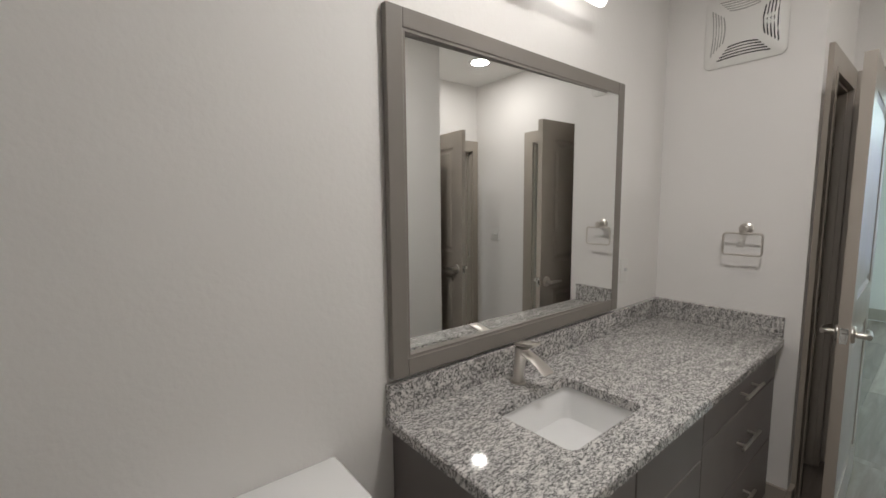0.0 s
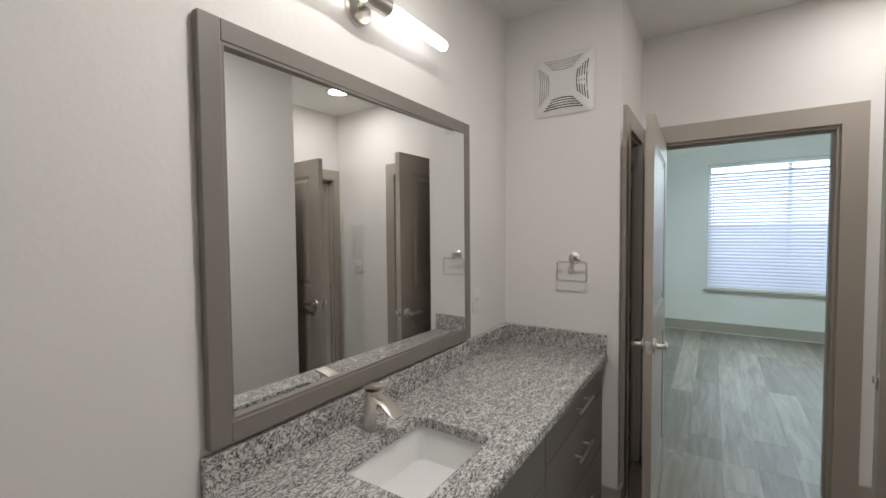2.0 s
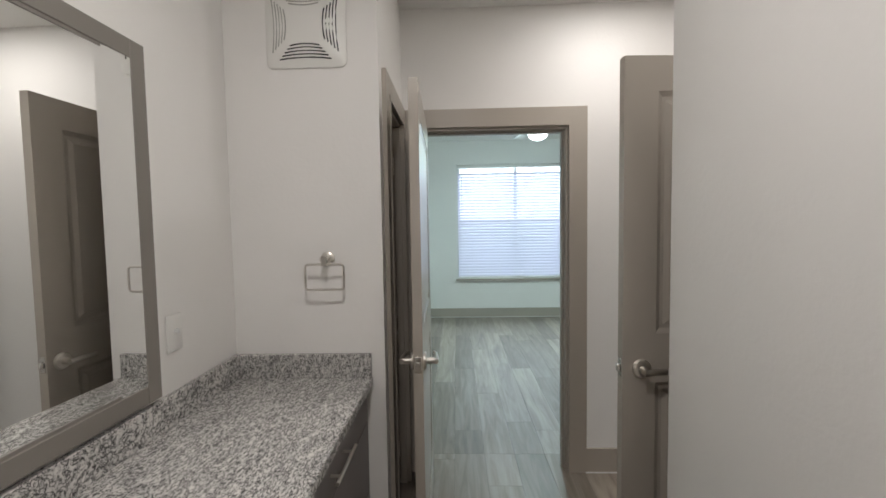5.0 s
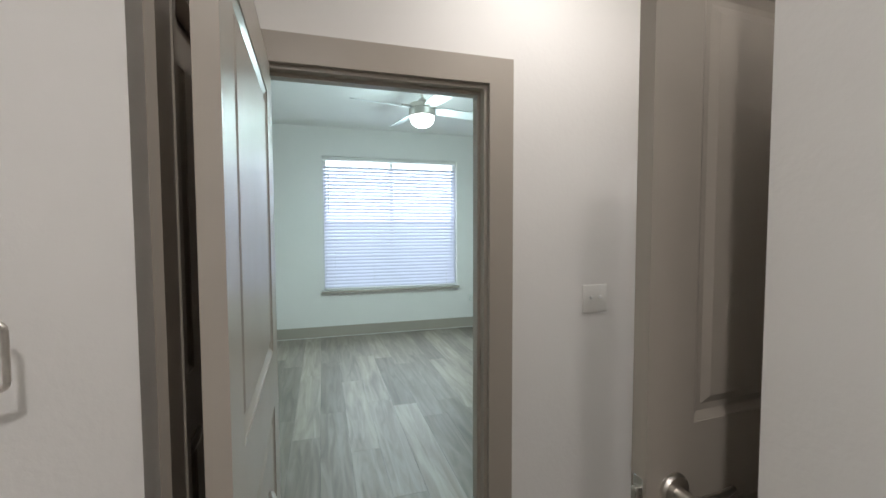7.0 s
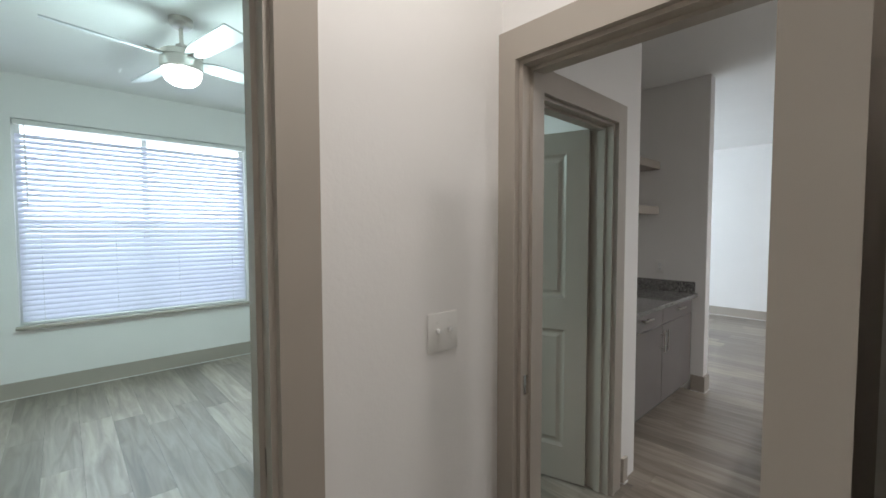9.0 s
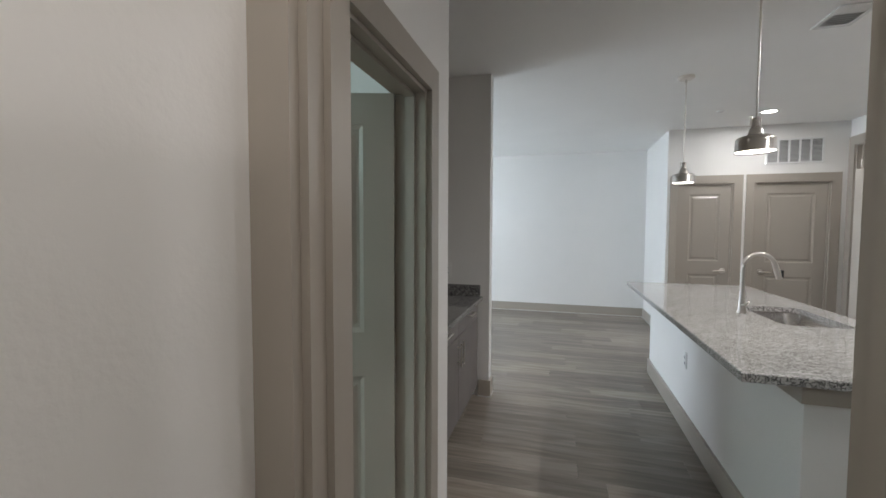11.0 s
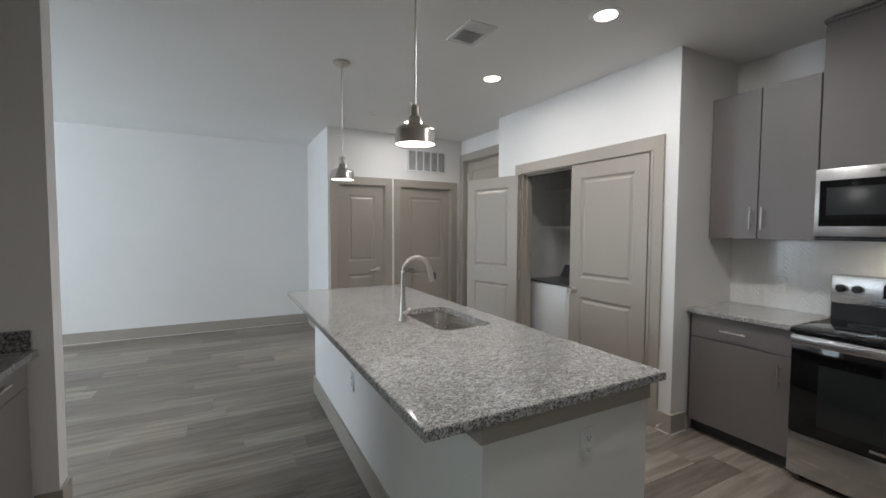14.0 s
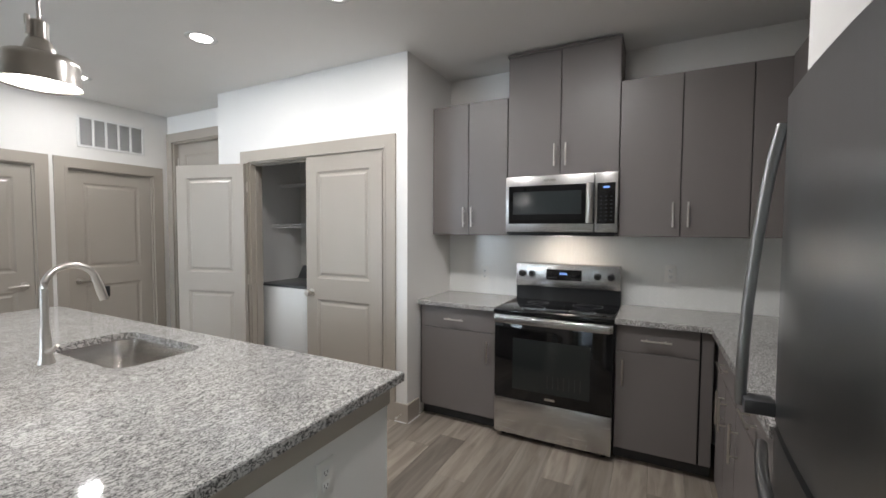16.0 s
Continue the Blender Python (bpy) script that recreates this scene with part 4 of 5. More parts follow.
def kitchen_faucet(m):
    f = thing("kitchen_faucet", m, "brushed nickel gooseneck pull-down kitchen faucet", "faucet")
    part("base", lathe([(0, 0), (0.027, 0), (0.027, 0.004), (0.021, 0.02), (0.0165, 0.12), (0.0145, 0.14)], 24), NICKEL, f)
    path = [(0, 0, 0.13), (0, 0, 0.29)]
    R = 0.085
    for k in range(1, 10):
        a = math.pi * k / 10.5
        path.append((-R + R * math.cos(a), 0, 0.29 + R * math.sin(a)))
    part("neck", tube(path, 0.0125, 16), NICKEL, f)
    ex, ez = path[-1][0], path[-1][2]
    part("spray_head", tube([(ex, 0, ez), (ex - 0.012, 0, ez - 0.035), (ex - 0.022, 0, ez - 0.07), (ex - 0.032, 0, ez - 0.105)], [0.0135, 0.016, 0.0175, 0.016], 16), NICKEL, f)
    part("spray_button", boxes((ex - 0.052, ex - 0.03, -0.008, 0.008, ez - 0.095, ez - 0.05), bevel=0.003), BLACK, f)
    part("handle", tube([(0, 0.015, 0.05), (0, 0.045, 0.055), (0.0, 0.1, 0.085)], [0.011, 0.009, 0.006], 12), NICKEL, f)


kitchen_faucet(pose(1.60, -3.53, CT))
wall_plate("wall_outlet", pose(1.406, -2.299, 0.722, 0, 0, 180), "outlet", "white duplex outlet on the island end")
wall_plate("wall_outlet", pose(1.849, -3.737, 0.54, 0, 0, 90), "outlet", "white duplex outlet on the island side")


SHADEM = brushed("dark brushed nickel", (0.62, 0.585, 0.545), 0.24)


def pendant(x, y):
    z = 1.838
    p = thing("pendant_lamp", pose(x, y, CEIL), "brushed nickel bell pendant lamp hanging over the island", "pendant lamp", "pendants over the island")
    d = z - CEIL
    part("canopy", lathe([(0, -0.001), (0.062, -0.001), (0.062, -0.014), (0.052, -0.024), (0.012, -0.026), (0.012, -0.05), (0, -0.05)], 32), NICKEL, p)
    part("stem", lathe([(0.0048, -0.03), (0.0048, d + 0.17)], 12), NICKEL, p)
    part("shade", lathe([(0.088, d), (0.086, d + 0.004), (0.0855, d + 0.056), (0.0825, d + 0.067), (0.074, d + 0.075), (0.06, d + 0.08), (0.037, d + 0.083), (0.036, d + 0.088), (0.0255, d + 0.12), (0.0215, d + 0.123), (0.021, d + 0.166), (0.016, d + 0.172), (0, d + 0.174)], 48), SHADEM, p, "brushed nickel bell shade")
    part("socket_clip", boxes((0.018, 0.028, -0.007, 0.007, d + 0.13, d + 0.18), bevel=0.002), NICKEL, p)
    part("diffuser", lathe([(0, d + 0.006), (0.06, d + 0.006), (0.084, d + 0.007)], 40), LAMPGLOW, p, "glowing white diffuser")
    lamp("pendant_light", "AREA", look((x, y, z - 0.004), (x, y, 0)), 3.4, (1.0, 0.97, 0.94), 0.15)


pendant(1.735, -4.40)
pendant(1.785, -2.945)

# ---- ceiling vent and return grille ----


def ceiling_vent(x, y):
    v = thing("ceiling_vent", pose(x, y, CEIL), "white metal ceiling air register with louvres", "vent")
    W, L = 0.10, 0.145
    for b in ((-W, W, -L, -L + 0.025), (-W, W, L - 0.025, L), (-W, -W + 0.025, -L + 0.025, L - 0.025), (W - 0.025, W, -L + 0.025, L - 0.025)):
        part("frame", boxes((*b, -0.008, -0.0005)), WHITE, v, smooth=False)
    part("backing", boxes((-W + 0.02, W - 0.02, -L + 0.02, L - 0.02, -0.002, -0.0006)), plain("pale grey duct", (0.45, 0.45, 0.44), 0.8), v, smooth=False)
    for k in range(9):
        yy = -L + 0.038 + k * 0.0268
        bm = bmesh.new()
        add_box(bm, -W + 0.025, W - 0.025, -0.01, 0.01, -0.0008, 0.0008)
        bmesh.ops.transform(bm, matrix=Matrix.Translation((0, yy, -0.007)) @ Matrix.Rotation(radians(15 if k > 5 else -15), 4, "X"), verts=bm.verts[:])
        part("slat", bm, WHITE, v, smooth=False)


ceiling_vent(1.128, -3.555)


def return_grille():
    g = thing("return_air_grille", pose(0.07, PDY + 0.001, 2.388, 0, 0, 180), "white return air grille with five louvred bays above a door", "vent")
    W, H = 0.292, 0.15
    part("backing", boxes((-W + 0.01, W - 0.01, -0.002, 0, -H + 0.01, H - 0.01)), plain("shaded duct filter", (0.12, 0.12, 0.12), 0.9), g, smooth=False)
    for b in ((-W, W, -H, -H + 0.022), (-W, W, H - 0.022, H), (-W, -W + 0.022, -H + 0.022, H - 0.022), (W - 0.022, W, -H + 0.022, H - 0.022)):
        part("frame", boxes((b[0], b[1], -0.012, 0, b[2], b[3]), bevel=0.002, seg=1), WHITE, g, smooth=False)
    for k in range(1, 5):
        xx = -W + 0.022 + (2 * W - 0.044) * k / 5
        part("divider", boxes((xx - 0.009, xx + 0.009, -0.012, 0, -H + 0.022, H - 0.022)), WHITE, g, smooth=False)
    for k in range(18):
        zz = -H + 0.03 + k * 0.0142
        bm = bmesh.new()
        add_box(bm, -W + 0.022, W - 0.022, -0.006, 0.004, -0.001, 0.001)
        bmesh.ops.transform(bm, matrix=Matrix.Translation((0, -0.004, zz)) @ Matrix.Rotation(radians(35), 4, "X"), verts=bm.verts[:])
        part("slat", bm, WHITE, g, smooth=False)


return_grille()
# round sprinkler cover, flush with the ceiling
d = thing("sprinkler_cover", pose(1.1, -5.6, CEIL), "small white round ceiling sprinkler cover", "sprinkler")
part("cover", lathe([(0, -0.012), (0.03, -0.01), (0.038, -0.001)], 24), WHITE, d)

# ---- laundry closet ----


def washer(m):
    w = thing("washing_machine", m, "white top-load washing machine with dark grey lid", "washing machine")
    W, D, H = 0.69, 0.62, 0.865
    part("body", boxes((0, W, 0.0, D, 0.02, H), bevel=0.012, seg=2), WHITE, w)
    part("lid", boxes((0.012, W - 0.012, -0.008, D - 0.13, H + 0.001, H + 0.022), bevel=0.006), DGREY, w, "dark grey enamel lid")
    bm = bmesh.new()
    a = [(D - 0.15, H), (D, H), (D, H + 0.15), (D - 0.06, H + 0.15), (D - 0.13, H + 0.03)]
    l = [bm.verts.new((0.008, y, z)) for y, z in a]
    r = [bm.verts.new((W - 0.008, y, z)) for y, z in a]
    bm.faces.new(l)
    bm.faces.new(list(reversed(r)))
    for i in range(5):
        j = (i + 1) % 5
        bm.faces.new((l[j], l[i], r[i], r[j]))
    bmesh.ops.recalc_face_normals(bm, faces=bm.faces[:])
    part("control_panel", bm, DGREY, w, smooth=False)
    part("dial", lathe([(0, 0), (0.04, 0), (0.036, 0.02), (0, 0.022)], 24, m=Matrix.Translation((W * 0.5, D - 0.1, H + 0.09)) @ Matrix.Rotation(radians(60), 4, "X")), CHROME, w)
    for fx in (0.06, W - 0.06):
        for fy in (0.06, D - 0.06):
            part("foot", lathe([(0, 0), (0.02, 0), (0.02, 0.022), (0, 0.022)], 12, m=Matrix.Translation((fx, fy, 0))), BLACK, w)


washer(pose(-0.44, -4.88, FZ, 0, 0, 90))


def wire_shelf(z, depth):
    s = thing("wire_shelf", pose(-1.1, -4.998, z), "white coated wire laundry shelf on the closet wall", "shelf", "laundry shelves")
    L = 1.84
    for x in (0.006, depth * 0.5, depth):
        part("rail", tube([(x, 0.004, 0), (x, L, 0)], 0.0032, 6), WHITE, s)
    part("front_rail", tube([(depth, 0.004, -0.03), (depth, L, -0.03)], 0.0032, 6), WHITE, s)
    first = part("wire", tube([(0.004, 0, 0.004), (depth, 0, 0.004), (depth + 0.003, 0, -0.03)], 0.0016, 5), WHITE, s)
    first.location = (0, 0.02, 0)
    for k in range(1, 72):
        o = new("wire", first.data)
        o.parent, o.location = s, (0, 0.02 + k * 0.0254, 0)


wire_shelf(1.50, 0.40)
wire_shelf(1.92, 0.30)

# ---- range wall ----
UF, BF = -0.585, -0.375
UB, UT = 1.418, 2.405


def upper(y0, y1, z0, z1, doors, front=UF, label="charcoal taupe slab-door wall cabinet with nickel bar pulls"):
    w, h = y1 - y0, z1 - z0
    c = thing("wall_cabinet", pose(front, y0, z0, 0, 0, 90), label, "cabinet", "kitchen wall cabinets")
    D = front - RGX - 0.001
    part("body", boxes((0, w, 0.019, D, 0, h)), CAB, c, smooth=False)
    # same dark sheet: shade painted between the doors
    part("gap_shade", boxes((0.004, w - 0.004, 0.0168, 0.0188, 0.004, h - 0.004)), GAPSHADE, c, smooth=False)
    for a, b, hx in doors:
        dr = part("door", boxes((a + 0.0027, b - 0.0027, 0, 0.0165, 0.001, h - 0.001), bevel=0.0015, seg=1), CAB, c, smooth=False)
        if hx is not None:
            bar_pull(dr, hx, 0.135, 0, 0.15, True)
    return c


upper(-3.028, -2.414, UB, UT, [(0, 0.307, 0.275), (0.307, 0.614, 0.342)])
c = upper(-2.412, -1.668, 1.834, 2.69, [(0, 0.372, 0.335), (0.372, 0.744, 0.41)], label="tall charcoal taupe wall cabinet above the microwave")
part("crown", boxes((-0.004, 0.748, -0.012, 0.3, 0.843, 0.858)), CAB, c, smooth=False)
upper(-1.666, -0.80, UB, UT, [(0, 0.345, 0.305), (0.345, 0.69, 0.385), (0.69, 0.866, None)])


KEYPRINT = plain("dim grey key print", (0.03, 0.031, 0.034), 0.3)


def microwave():
    m = thing("microwave", pose(-0.55, -2.412, 1.43, 0, 0, 90), "stainless over-the-range microwave with black glass door", "microwave")
    W, H, D = 0.744, 0.402, 0.345
    part("body", boxes((0, W, 0.03, D, 0.0, H)), BLACK, m, smooth=False)
    fr = part("door", boxes((0.0, 0.60, 0, 0.029, 0.012, H), bevel=0.004), STEEL, m, "brushed stainless door")
    part("window", boxes((0.022, 0.597, -0.0025, 0.002, 0.07, H - 0.068), bevel=0.001, seg=1), BLACKGLASS, fr, "black glass window")
    part("inner_window", boxes((0.055, 0.52, -0.0032, -0.0026, 0.135, H - 0.11)), plain("smoked glass", (0.03, 0.036, 0.038), 0.12), fr, smooth=False)
    part("handle", tube([(0.575, -0.03, 0.075), (0.575, -0.036, 0.12), (0.575, -0.037, 0.28), (0.575, -0.03, H - 0.07)], 0.018, 14, flat=1.2), NICKEL, fr)
    part("control_frame", boxes((0.604, W, 0, 0.029, 0.012, H), bevel=0.004), STEEL, m)
    pn = part("control_panel", boxes((0.618, W - 0.016, -0.0025, 0.002, 0.07, H - 0.068), bevel=0.001, seg=1), BLACKGLASS, m)
    part("clock", boxes((0.655, 0.692, -0.0032, -0.0026, H - 0.102, H - 0.09)), DISPLAY, pn, smooth=False)
    for r in range(7):
        for q in range(3):
            part("button", boxes((0.637 + q * 0.031, 0.649 + q * 0.031, -0.0029, -0.0026, 0.092 + r * 0.025, 0.098 + r * 0.025)), KEYPRINT, pn, smooth=False)
    part("badge", boxes((0.27, 0.35, -0.0012, 0.0, H - 0.04, H - 0.026), bevel=0.0004, seg=1), CHROME, m)
    part("vent_grille", boxes((0.02, W - 0.02, 0.02, D - 0.03, -0.012, -0.0005)), BLACK, m, smooth=False)
    part("task_light", boxes((0.3, 0.44, 0.1, 0.16, -0.0135, -0.0122)), LAMPGLOW, m, "lit cooktop light", False)
    lamp("microwave_light", "AREA", look((-0.68, -2.04, 1.412), (-0.80, -2.04, 0)), 0.95, (1.0, 0.84, 0.68), 0.14, 0.06)


microwave()


def electric_range():
    r = thing("electric_range", pose(-0.335, -2.409, 0, 0, 0, 90), "stainless electric range with black glass cooktop and oven door", "range")
    W, D = 0.752, 0.56
    part("body", boxes((0.002, W - 0.002, 0.03, D, 0.075, 0.895)), BLACK, r, smooth=False)
    part("drawer", boxes((0.003, W - 0.003, 0.0, 0.03, 0.085, 0.325), bevel=0.004), STEEL, r, "brushed stainless storage drawer")
    dr = part("oven_door", boxes((0.003, W - 0.003, 0.0, 0.029, 0.33, 0.835), bevel=0.004), BLACKGLASS, r, "black glass oven door")
    part("oven_window", boxes((0.13, W - 0.13, -0.0012, 0.0, 0.40, 0.74)), plain("smoked oven glass", (0.022, 0.026, 0.026), 0.05), dr, smooth=False)
    for k in range(7):
        part("rack_wire", boxes((0.36 + k * 0.034, 0.364 + k * 0.034, -0.0018, -0.0013, 0.44, 0.52)), plain("dim rack metal", (0.06, 0.06, 0.06), 0.4, 1.0), dr, smooth=False)
    part("badge", boxes((0.345, 0.41, -0.0018, -0.0002, 0.355, 0.369), bevel=0.0005, seg=1), CHROME, dr)
    part("door_band", boxes((0.003, W - 0.003, -0.004, 0.029, 0.838, 0.888), bevel=0.003), STEEL, r)
    oh = part("oven_handle", boxes((0.012, W - 0.012, -0.05, -0.034, 0.842, 0.889), bevel=0.0065, seg=3), STEEL, r, "wide flat stainless oven handle")
    for px in (0.03, W - 0.06):
        part("bracket", boxes((px, px + 0.03, -0.036, -0.003, 0.85, 0.881), bevel=0.003, seg=1), STEEL, oh)
    ck = part("cooktop", boxes((-0.003, W + 0.003, -0.012, D - 0.05, 0.897, 0.925), bevel=0.006), BLACKGLASS, r, "black ceramic glass cooktop")
    for bx, by, br in ((0.2, 0.14, 0.105), (0.55, 0.14, 0.08), (0.2, 0.38, 0.075), (0.55, 0.38, 0.1)):
        part("burner_ring", lathe([(br - 0.003, 0.9254), (br, 0.9256), (br + 0.001, 0.9254)], 40, m=Matrix.Translation((bx, by, 0))), DGREY, ck)
    part("riser", boxes((0, W, D - 0.06, D, 0.9, 1.03)), BLACK, r, "glossy black riser", False)
    bk = part("backguard", boxes((0.0, W, D - 0.085, D, 1.03, 1.205), bevel=0.008), STEEL, r, "stainless control backguard")
    part("display", boxes((0.235, 0.49, D - 0.0875, D - 0.084, 1.085, 1.165), bevel=0.001, seg=1), BLACKGLASS, bk)
    for k, q in enumerate((0.335, 0.349, 0.363, 0.377)):
        part("digit", boxes((q, q + 0.009, D - 0.0885, D - 0.0876, 1.127, 1.143)), DISPLAY, bk, smooth=False)
    for k in range(8):
        part("key", boxes((0.25 + (k % 4) * 0.018 + (0.165 if k > 3 else 0), 0.26 + (k % 4) * 0.018 + (0.165 if k > 3 else 0), D - 0.0882, D - 0.0876, 1.098, 1.103)), DGREY, bk, smooth=False)
    for kx in (0.05, 0.125, 0.6, 0.69):
        part("knob", lathe([(0, 0), (0.025, 0), (0.024, 0.01), (0.019, 0.014), (0.018, 0.03), (0, 0.032)], 24, m=Matrix.Translation((kx, D - 0.085, 1.125)) @ Matrix.Rotation(radians(90), 4, "X")), BLACK, bk, "black control knob")
    for fx in (0.05, W - 0.05):
        for fy in (0.08, D - 0.06):
            part("foot", lathe([(0, FZ), (0.018, FZ), (0.018, 0.077), (0, 0.077)], 12, m=Matrix.Translation((fx, fy, 0))), BLACK, r)


electric_range()

bl = "charcoal taupe base cabinet with one drawer and one door"
cabinet("base_cabinet", pose(BF, -3.026, 0, 0, 0, 90), 0.612, CB - 0.001, BF - RGX - 0.002, [("drawer", 0.02, 0.61, 0.735, CB - 0.006, (0.3, 0.81, 0.15, False)), ("door", 0.02, 0.61, 0.135, 0.735, (0.555, 0.61, 0.15, True))], bl, "kitchen base cabinets")
cabinet("base_cabinet", pose(BF, -1.652, 0, 0, 0, 90), 0.508, CB - 0.001, BF - RGX - 0.002, [("drawer", 0.005, 0.44, 0.735, CB - 0.006, (0.22, 0.815, 0.16, False)), ("door", 0.005, 0.44, 0.135, 0.735, (0.045, 0.61, 0.16, True)), ("filler", 0.445, 0.506, 0.135, CB - 0.006, None)], bl, "kitchen base cabinets")
cabinet("base_cabinet", pose(-0.352, -1.142, 0), 0.64, CB - 0.001, 0.657, [("drawer", 0.09, 0.64, 0.735, CB - 0.006, (0.36, 0.815, 0.16, False)), ("door", 0.09, 0.365, 0.135, 0.735, (0.325, 0.61, 0.16, True)), ("door", 0.365, 0.64, 0.135, 0.735, (0.405, 0.61, 0.16, True))], "charcoal taupe base cabinet with drawer over two doors", "kitchen base cabinets")
cabinet("base_cabinet", pose(0.292, -1.142, 0), 0.63, CB - 0.001, 0.657, [("drawer", 0, 0.63, 0.735, CB - 0.006, (0.31, 0.815, 0.16, False)), ("door", 0, 0.63, 0.135, 0.735, (0.06, 0.61, 0.16, True))], bl, "kitchen base cabinets")
t = thing("countertop", pose(-0.9, -3.028, CB), "pale speckled granite counter beside the range", "countertop")
part("slab", boxes((0.001, 0.553, 0, 0.615, 0, CT - CB), bevel=0.004, seg=2), GRAN_K, t, smooth=False)
t = thing("countertop", pose(-0.9, -1.652, CB), "pale speckled granite corner counter beside the range", "countertop")
bm = bmesh.new()
ang = [(0.001, 0), (0.553, 0), (0.553, 0.485), (1.828, 0.485), (1.828, 1.17), (0.001, 1.17)]
lo = [bm.verts.new((x, y, 0)) for x, y in ang]
hi = [bm.verts.new((x, y, CT - CB)) for x, y in ang]
bm.faces.new(list(reversed(lo)))
bm.faces.new(hi)
for i in range(6):
    bm.faces.new((lo[i], lo[(i + 1) % 6], hi[(i + 1) % 6], hi[i]))
part("slab", bm, GRAN_K, t, smooth=False)

c = thing("wall_cabinet", pose(-0.56, -0.815, UB), "charcoal taupe wall cabinets on the side wall", "cabinet", "kitchen wall cabinets")
part("body", boxes((0, 1.48, 0.019, 0.333, 0, UT - UB)), CAB, c, smooth=False)
for k in range(4):
    dr = part("door", boxes((k * 0.37 + 0.002, k * 0.37 + 0.368, 0, 0.0165, 0.001, UT - UB - 0.001), bevel=0.0015, seg=1), CAB, c, smooth=False)
    bar_pull(dr, k * 0.37 + (0.33 if k % 2 == 0 else 0.04), 0.135, 0, 0.15, True)


def herringbone(name, m, w, h, label):
    """White herringbone tile field: local x across, z up, face at local y<0."""
    f = thing(name, m, label, "backsplash")
    part("grout_bed", boxes((0, w, -0.0055, 0, 0, h)), GROUT, f, smooth=False)
    bm = bmesh.new()
    L, B, g = 0.069, 0.023, 0.0008
    c45 = math.sqrt(0.5)
    n = int((w + h) / B) + 8
    for i in range(-n, n):
        for j in range(-n, n):
            for kind in (0, 1):
                # a block of L = 3B laid in steps
                if kind == 0:
                    u0, v0, du, dv = i * B + 0, (i + j * 6) * B, L, B
                    u0 = i * B
                else:
                    u0, v0, du, dv = (i + 0) * B, (i + j * 6 + 1) * B, B, L
                cx, cy = u0 + du / 2, v0 + dv / 2
                x, z = (cx - cy) * c45 + w / 2, (cx + cy) * c45 - h * 0.5
                if not (-0.02 < x < w + 0.02 and -0.02 < z < h + 0.02):
                    continue
                pts = [(u0 + g, v0 + g), (u0 + du - g, v0 + g), (u0 + du - g, v0 + dv - g), (u0 + g, v0 + dv - g)]
                q = [((a - b) * c45 + w / 2, (a + b) * c45 - h * 0.5) for a, b in pts]
                q = [(min(max(a, 0), w), min(max(b, 0), h)) for a, b in q]
                tilt = random.uniform(-0.0004, 0.0004)
                t1, t2 = random.uniform(0.0067, 0.0071), random.uniform(0.0067, 0.0071)
                ctr = (sum(a for a, _ in q) / 4, sum(b for _, b in q) / 4)
                base = [bm.verts.new((a, -0.0055, b)) for a, b in q]
                top = [bm.verts.new((ctr[0] + (a - ctr[0]) * 0.965, -(t1 if k < 2 else t2), ctr[1] + (b - ctr[1]) * 0.965)) for k, (a, b) in enumerate(q)]
                try:
                    bm.faces.new(top)
                    for k in range(4):
                        bm.faces.new((base[k], base[(k + 1) % 4], top[(k + 1) % 4], top[k]))
                except ValueError:
                    pass
    bmesh.ops.recalc_face_normals(bm, faces=bm.faces[:])
    tagged(part("tiles", bm, TILE, f, smooth=False), kind="stuff")


herringbone("tile_backsplash", pose(RGX + 0.0005, -3.028, CT + 0.0005, 0, 0, 90), 2.545, UB - CT - 0.002, "glossy white herringbone tile backsplash behind the range")
herringbone("tile_backsplash", pose(RGX + 0.01, KNY - 0.0005, CT + 0.0005), 1.82, UB - CT - 0.002, "glossy white herringbone tile backsplash on the side wall")
wall_plate("wall_outlet", pose(RGX + 0.0085, -1.353, 1.165, 0, 0, 90), "outlet", "white duplex outlet on the tile backsplash")
wall_plate("wall_outlet", pose(RGX + 0.0085, -2.70, 1.10, 0, 0, 90), "outlet", "white outlet on the tile backsplash by the return wall")


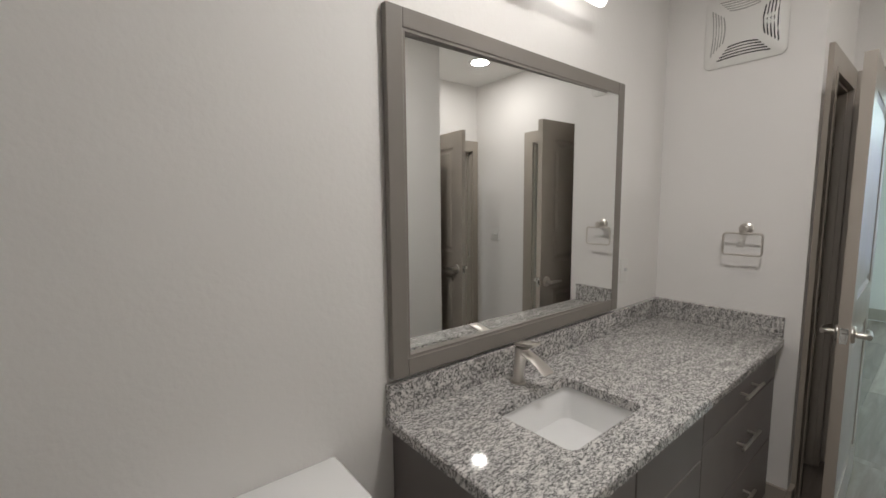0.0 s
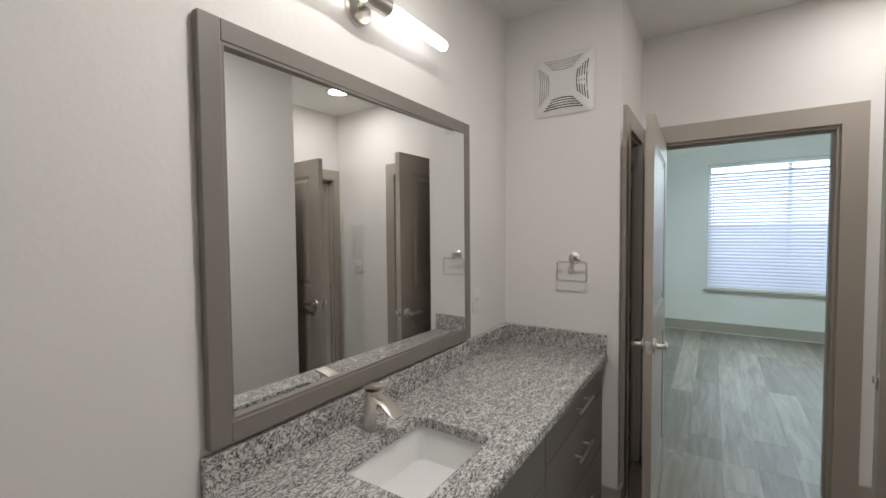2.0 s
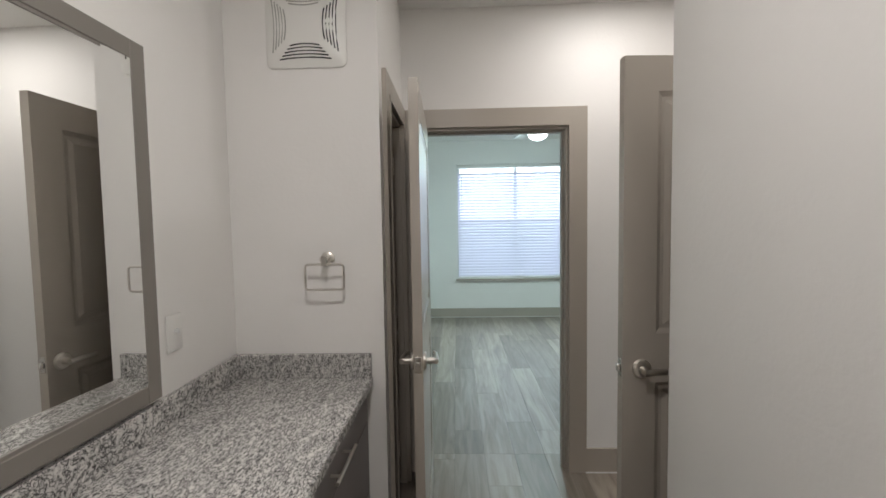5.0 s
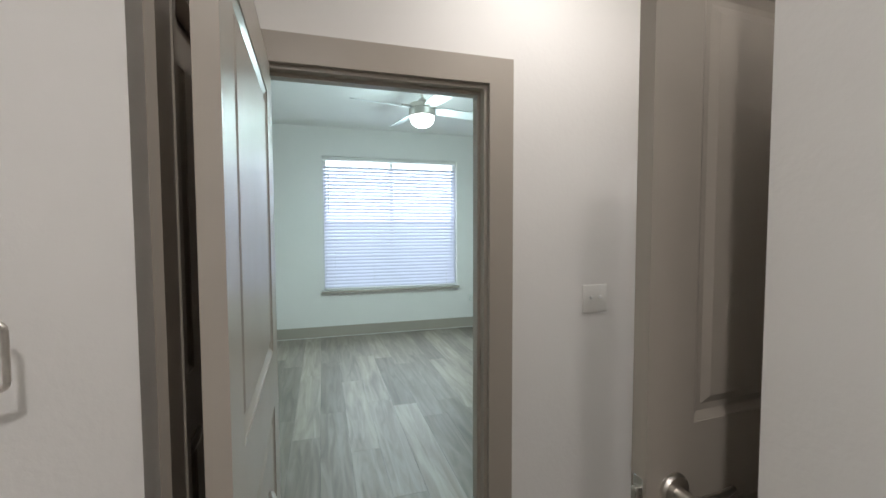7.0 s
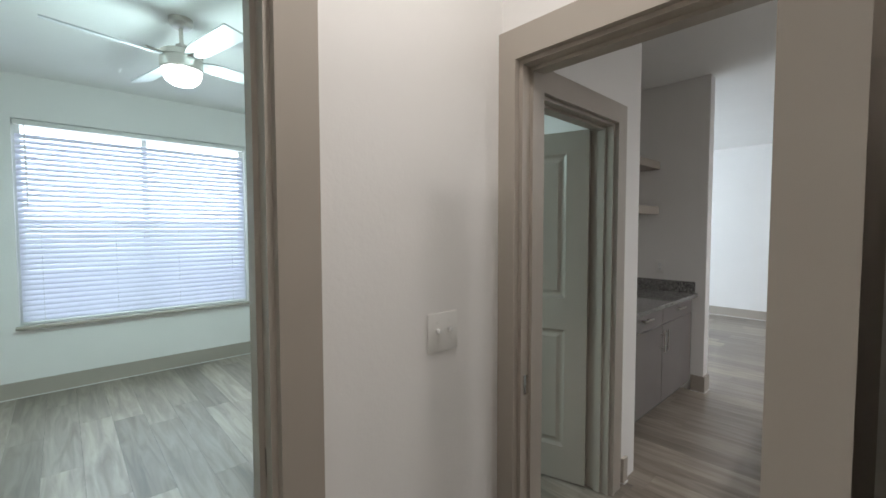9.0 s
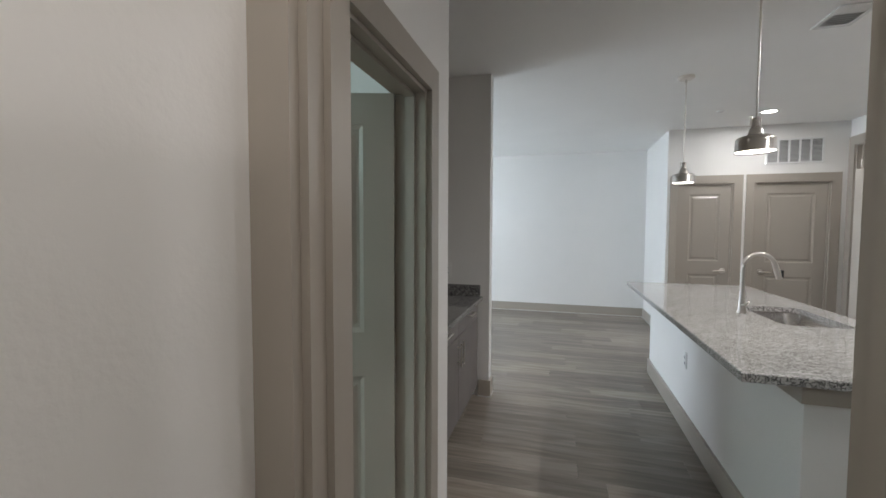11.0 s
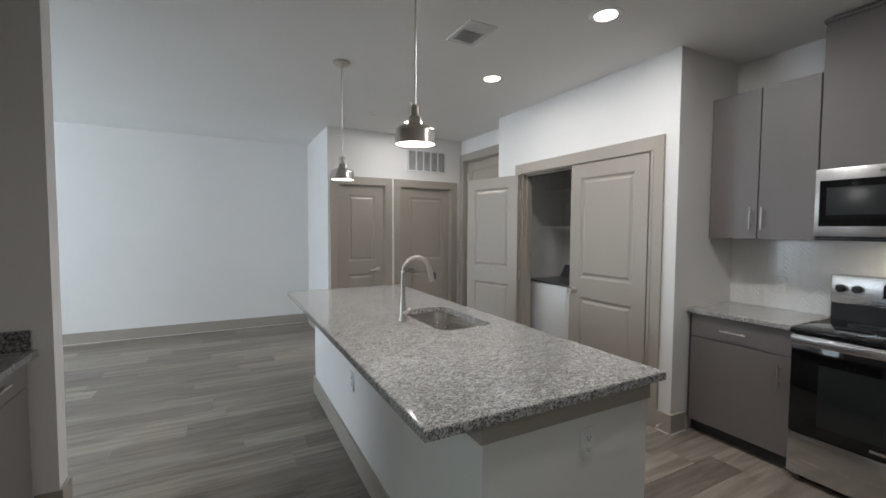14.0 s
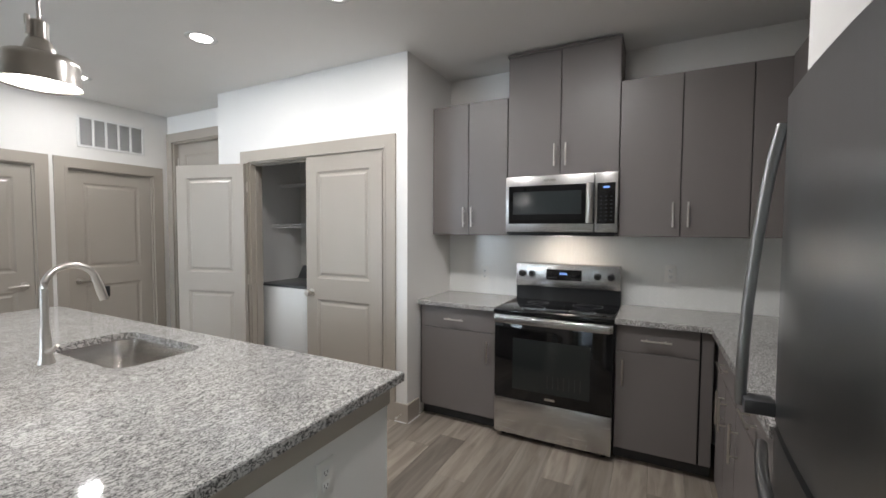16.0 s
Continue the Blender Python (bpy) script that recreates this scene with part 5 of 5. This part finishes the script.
def refrigerator():
    x0, W, yf = 0.955, 0.905, -1.17
    f = thing("refrigerator", pose(x0, yf, 0), "grey stainless bottom-freezer refrigerator in a wall alcove", "refrigerator")
    part("body", boxes((0.004, W - 0.004, 0.055, 0.66, 0.08, 1.765)), DGREY, f, smooth=False)

    def curved(z0, z1):
        bm = bmesh.new()
        n = 14
        rows = []
        for k in range(n + 1):
            u = k / n
            x = u * W
            edge = min(u, 1 - u) * W
            y = -0.022 * (1 - (2 * u - 1) ** 2) + (0.018 * (1 - edge / 0.02) ** 2 if edge < 0.02 else 0)
            rows.append((x, y))
        lo = [bm.verts.new((x, y, z0)) for x, y in rows] + [bm.verts.new((W, 0.05, z0)), bm.verts.new((0, 0.05, z0))]
        hi = [bm.verts.new((x, y, z1)) for x, y in rows] + [bm.verts.new((W, 0.05, z1)), bm.verts.new((0, 0.05, z1))]
        bm.faces.new(list(reversed(lo)))
        bm.faces.new(hi)
        m = len(lo)
        for i in range(m):
            bm.faces.new((lo[i], lo[(i + 1) % m], hi[(i + 1) % m], hi[i]))
        bmesh.ops.recalc_face_normals(bm, faces=bm.faces[:])
        return bm

    up = part("door", curved(0.985, 1.775), STEELV, f, "grey stainless upper door")
    part("gasket", boxes((0.01, W - 0.01, 0.01, 0.05, 0.965, 0.985)), BLACK, f, smooth=False)
    lo = part("freezer_drawer", curved(0.105, 0.963), STEELV, f, "grey stainless lower drawer")
    pts = []
    for k in range(9):
        u = k / 8
        pts.append((0.03, -0.006 - 0.066 * math.cos(math.pi * 0.5 * u) ** 0.8, 1.0 + 0.72 * u))
    part("handle", tube(pts, 0.0135, 14), STEELV, up, "long bowed bar handle")
    pts = [(0.06 + 0.78 * k / 8, -0.015 - 0.06 * math.sin(math.pi * (0.08 + 0.84 * k / 8)), 0.915) for k in range(9)]
    part("handle", tube(pts, 0.0135, 14), STEELV, lo, "long bowed bar handle")
    part("handle_bracket", boxes((0.014, 0.075, -0.07, -0.003, 0.992, 1.028), bevel=0.004), DGREY, up)
    part("kick_grille", boxes((0.02, W - 0.02, 0.03, 0.06, FZ, 0.1)), BLACK, f, smooth=False)


refrigerator()

# ---- bar nook ----
BB = 0.857
cabinet("bar_cabinet", pose(3.36, -2.205, 0, 0, 0, -90), 0.325, BB - 0.001, 0.608, [("door", 0, 0.325, 0.135, BB - 0.006, (0.28, 0.7, 0.16, True))], "narrow charcoal taupe bar base cabinet", "bar cabinets")
cabinet("bar_cabinet", pose(3.36, -2.532, 0, 0, 0, -90), 1.37, BB - 0.001, 0.608, [("drawer", 0, 0.68, 0.725, BB - 0.006, (0.34, 0.81, 0.16, False)), ("drawer", 0.68, 1.35, 0.725, BB - 0.006, (1.015, 0.81, 0.16, False)), ("door", 0, 0.68, 0.135, 0.725, (0.645, 0.61, 0.16, True)), ("door", 0.68, 1.35, 0.135, 0.725, (0.715, 0.61, 0.16, True))], "charcoal taupe bar base cabinet with two drawers and two doors", "bar cabinets")
# bar stone uses the tones darkened for the nook's shade
t = thing("bar_countertop", pose(3.325, PIERY, BB), "polished speckled granite bar counter in a nook", "countertop")
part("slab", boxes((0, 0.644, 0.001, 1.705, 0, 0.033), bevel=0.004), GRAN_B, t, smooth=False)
t = thing("bar_side_splash", pose(3.345, PIERY, BB + 0.033), "low granite splash on the pier wall", "backsplash")
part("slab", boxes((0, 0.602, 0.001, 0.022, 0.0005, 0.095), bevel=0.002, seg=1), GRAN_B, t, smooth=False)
t = thing("bar_back_splash", pose(NOOKX, PIERY, BB + 0.033), "low granite splash along the bar nook wall", "backsplash")
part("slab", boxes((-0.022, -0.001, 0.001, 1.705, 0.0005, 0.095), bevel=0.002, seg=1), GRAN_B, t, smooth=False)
for z in (1.97, 1.57):
    s = thing("floating_shelf", pose(3.652, PIERY, z), "thick greige floating wall shelf in the bar nook", "shelf", "bar shelves")
    part("board", boxes((0, 0.317, 0.001, 1.705, 0, 0.068), bevel=0.002, seg=1), TRIM, s, smooth=False)
wall_plate("wall_outlet", pose(3.63, PIERY + 0.001, 1.1, 0, 0, 180), "outlet", "white duplex outlet above the bar counter")
t = thing("door_stop", pose(LDX + 0.016, -3.07, 0.105, 0, 0, 0), "small spring door stop on a baseboard", "door stop")
part("spring", tube([(0, 0, 0), (0.06, 0, 0)], 0.005, 8), NICKEL, t)
part("tip", tube([(0.06, 0, 0), (0.072, 0, 0)], 0.008, 8), PLASTIC, t)

# ---- plank floor ----
FLOOR = bpy.data.objects["floor"]
PW, PL = 0.182, 1.22
plank_cache = {}


def plank_mesh(length, width):
    key = (round(length, 2), round(width, 3))
    if key not in plank_cache:
        bm = boxes((0, length - 0.0012, 0, width - 0.0012, -0.0055, 0), bevel=0.0)
        me = bpy.data.meshes.new("plank")
        bm.to_mesh(me)
        bm.free()
        me.materials.append(PLANK)
        plank_cache[key] = me
    return plank_cache[key]


SPACES = [(-1.3, 3.30, -1.15, 1.215), (3.30, 7.1, -2.2, 1.24), (-0.9, 3.30, -2.2, -1.15), (-0.9, 3.97, -3.91, -2.2), (-0.9, 7.1, FARY, -3.91)]
SPACES += [(-1.1, -0.9, -5.0, -3.15), (2.58, 3.17, 0.75, 1.215)]
rng = random.Random(5)
starts = {}
for sx0, sx1, sy0, sy1 in SPACES:
    r0, r1 = math.floor(sy0 / PW), math.ceil(sy1 / PW)
    for row in range(r0, r1):
        y0, y1 = max(sy0, row * PW), min(sy1, (row + 1) * PW)
        if y1 - y0 < 0.004:
            continue
        if row not in starts:
            starts[row] = round(rng.uniform(0, PL) / 0.05) * 0.05
        k = math.floor((sx0 - starts[row]) / PL)
        while starts[row] + k * PL < sx1:
            x0, x1 = max(sx0, starts[row] + k * PL), min(sx1, starts[row] + (k + 1) * PL)
            k += 1
            if x1 - x0 < 0.01:
                continue
            ob = new("plank", plank_mesh(x1 - x0, y1 - y0))
            ob.parent = FLOOR
            ob.location = (x0, y0, FZ)
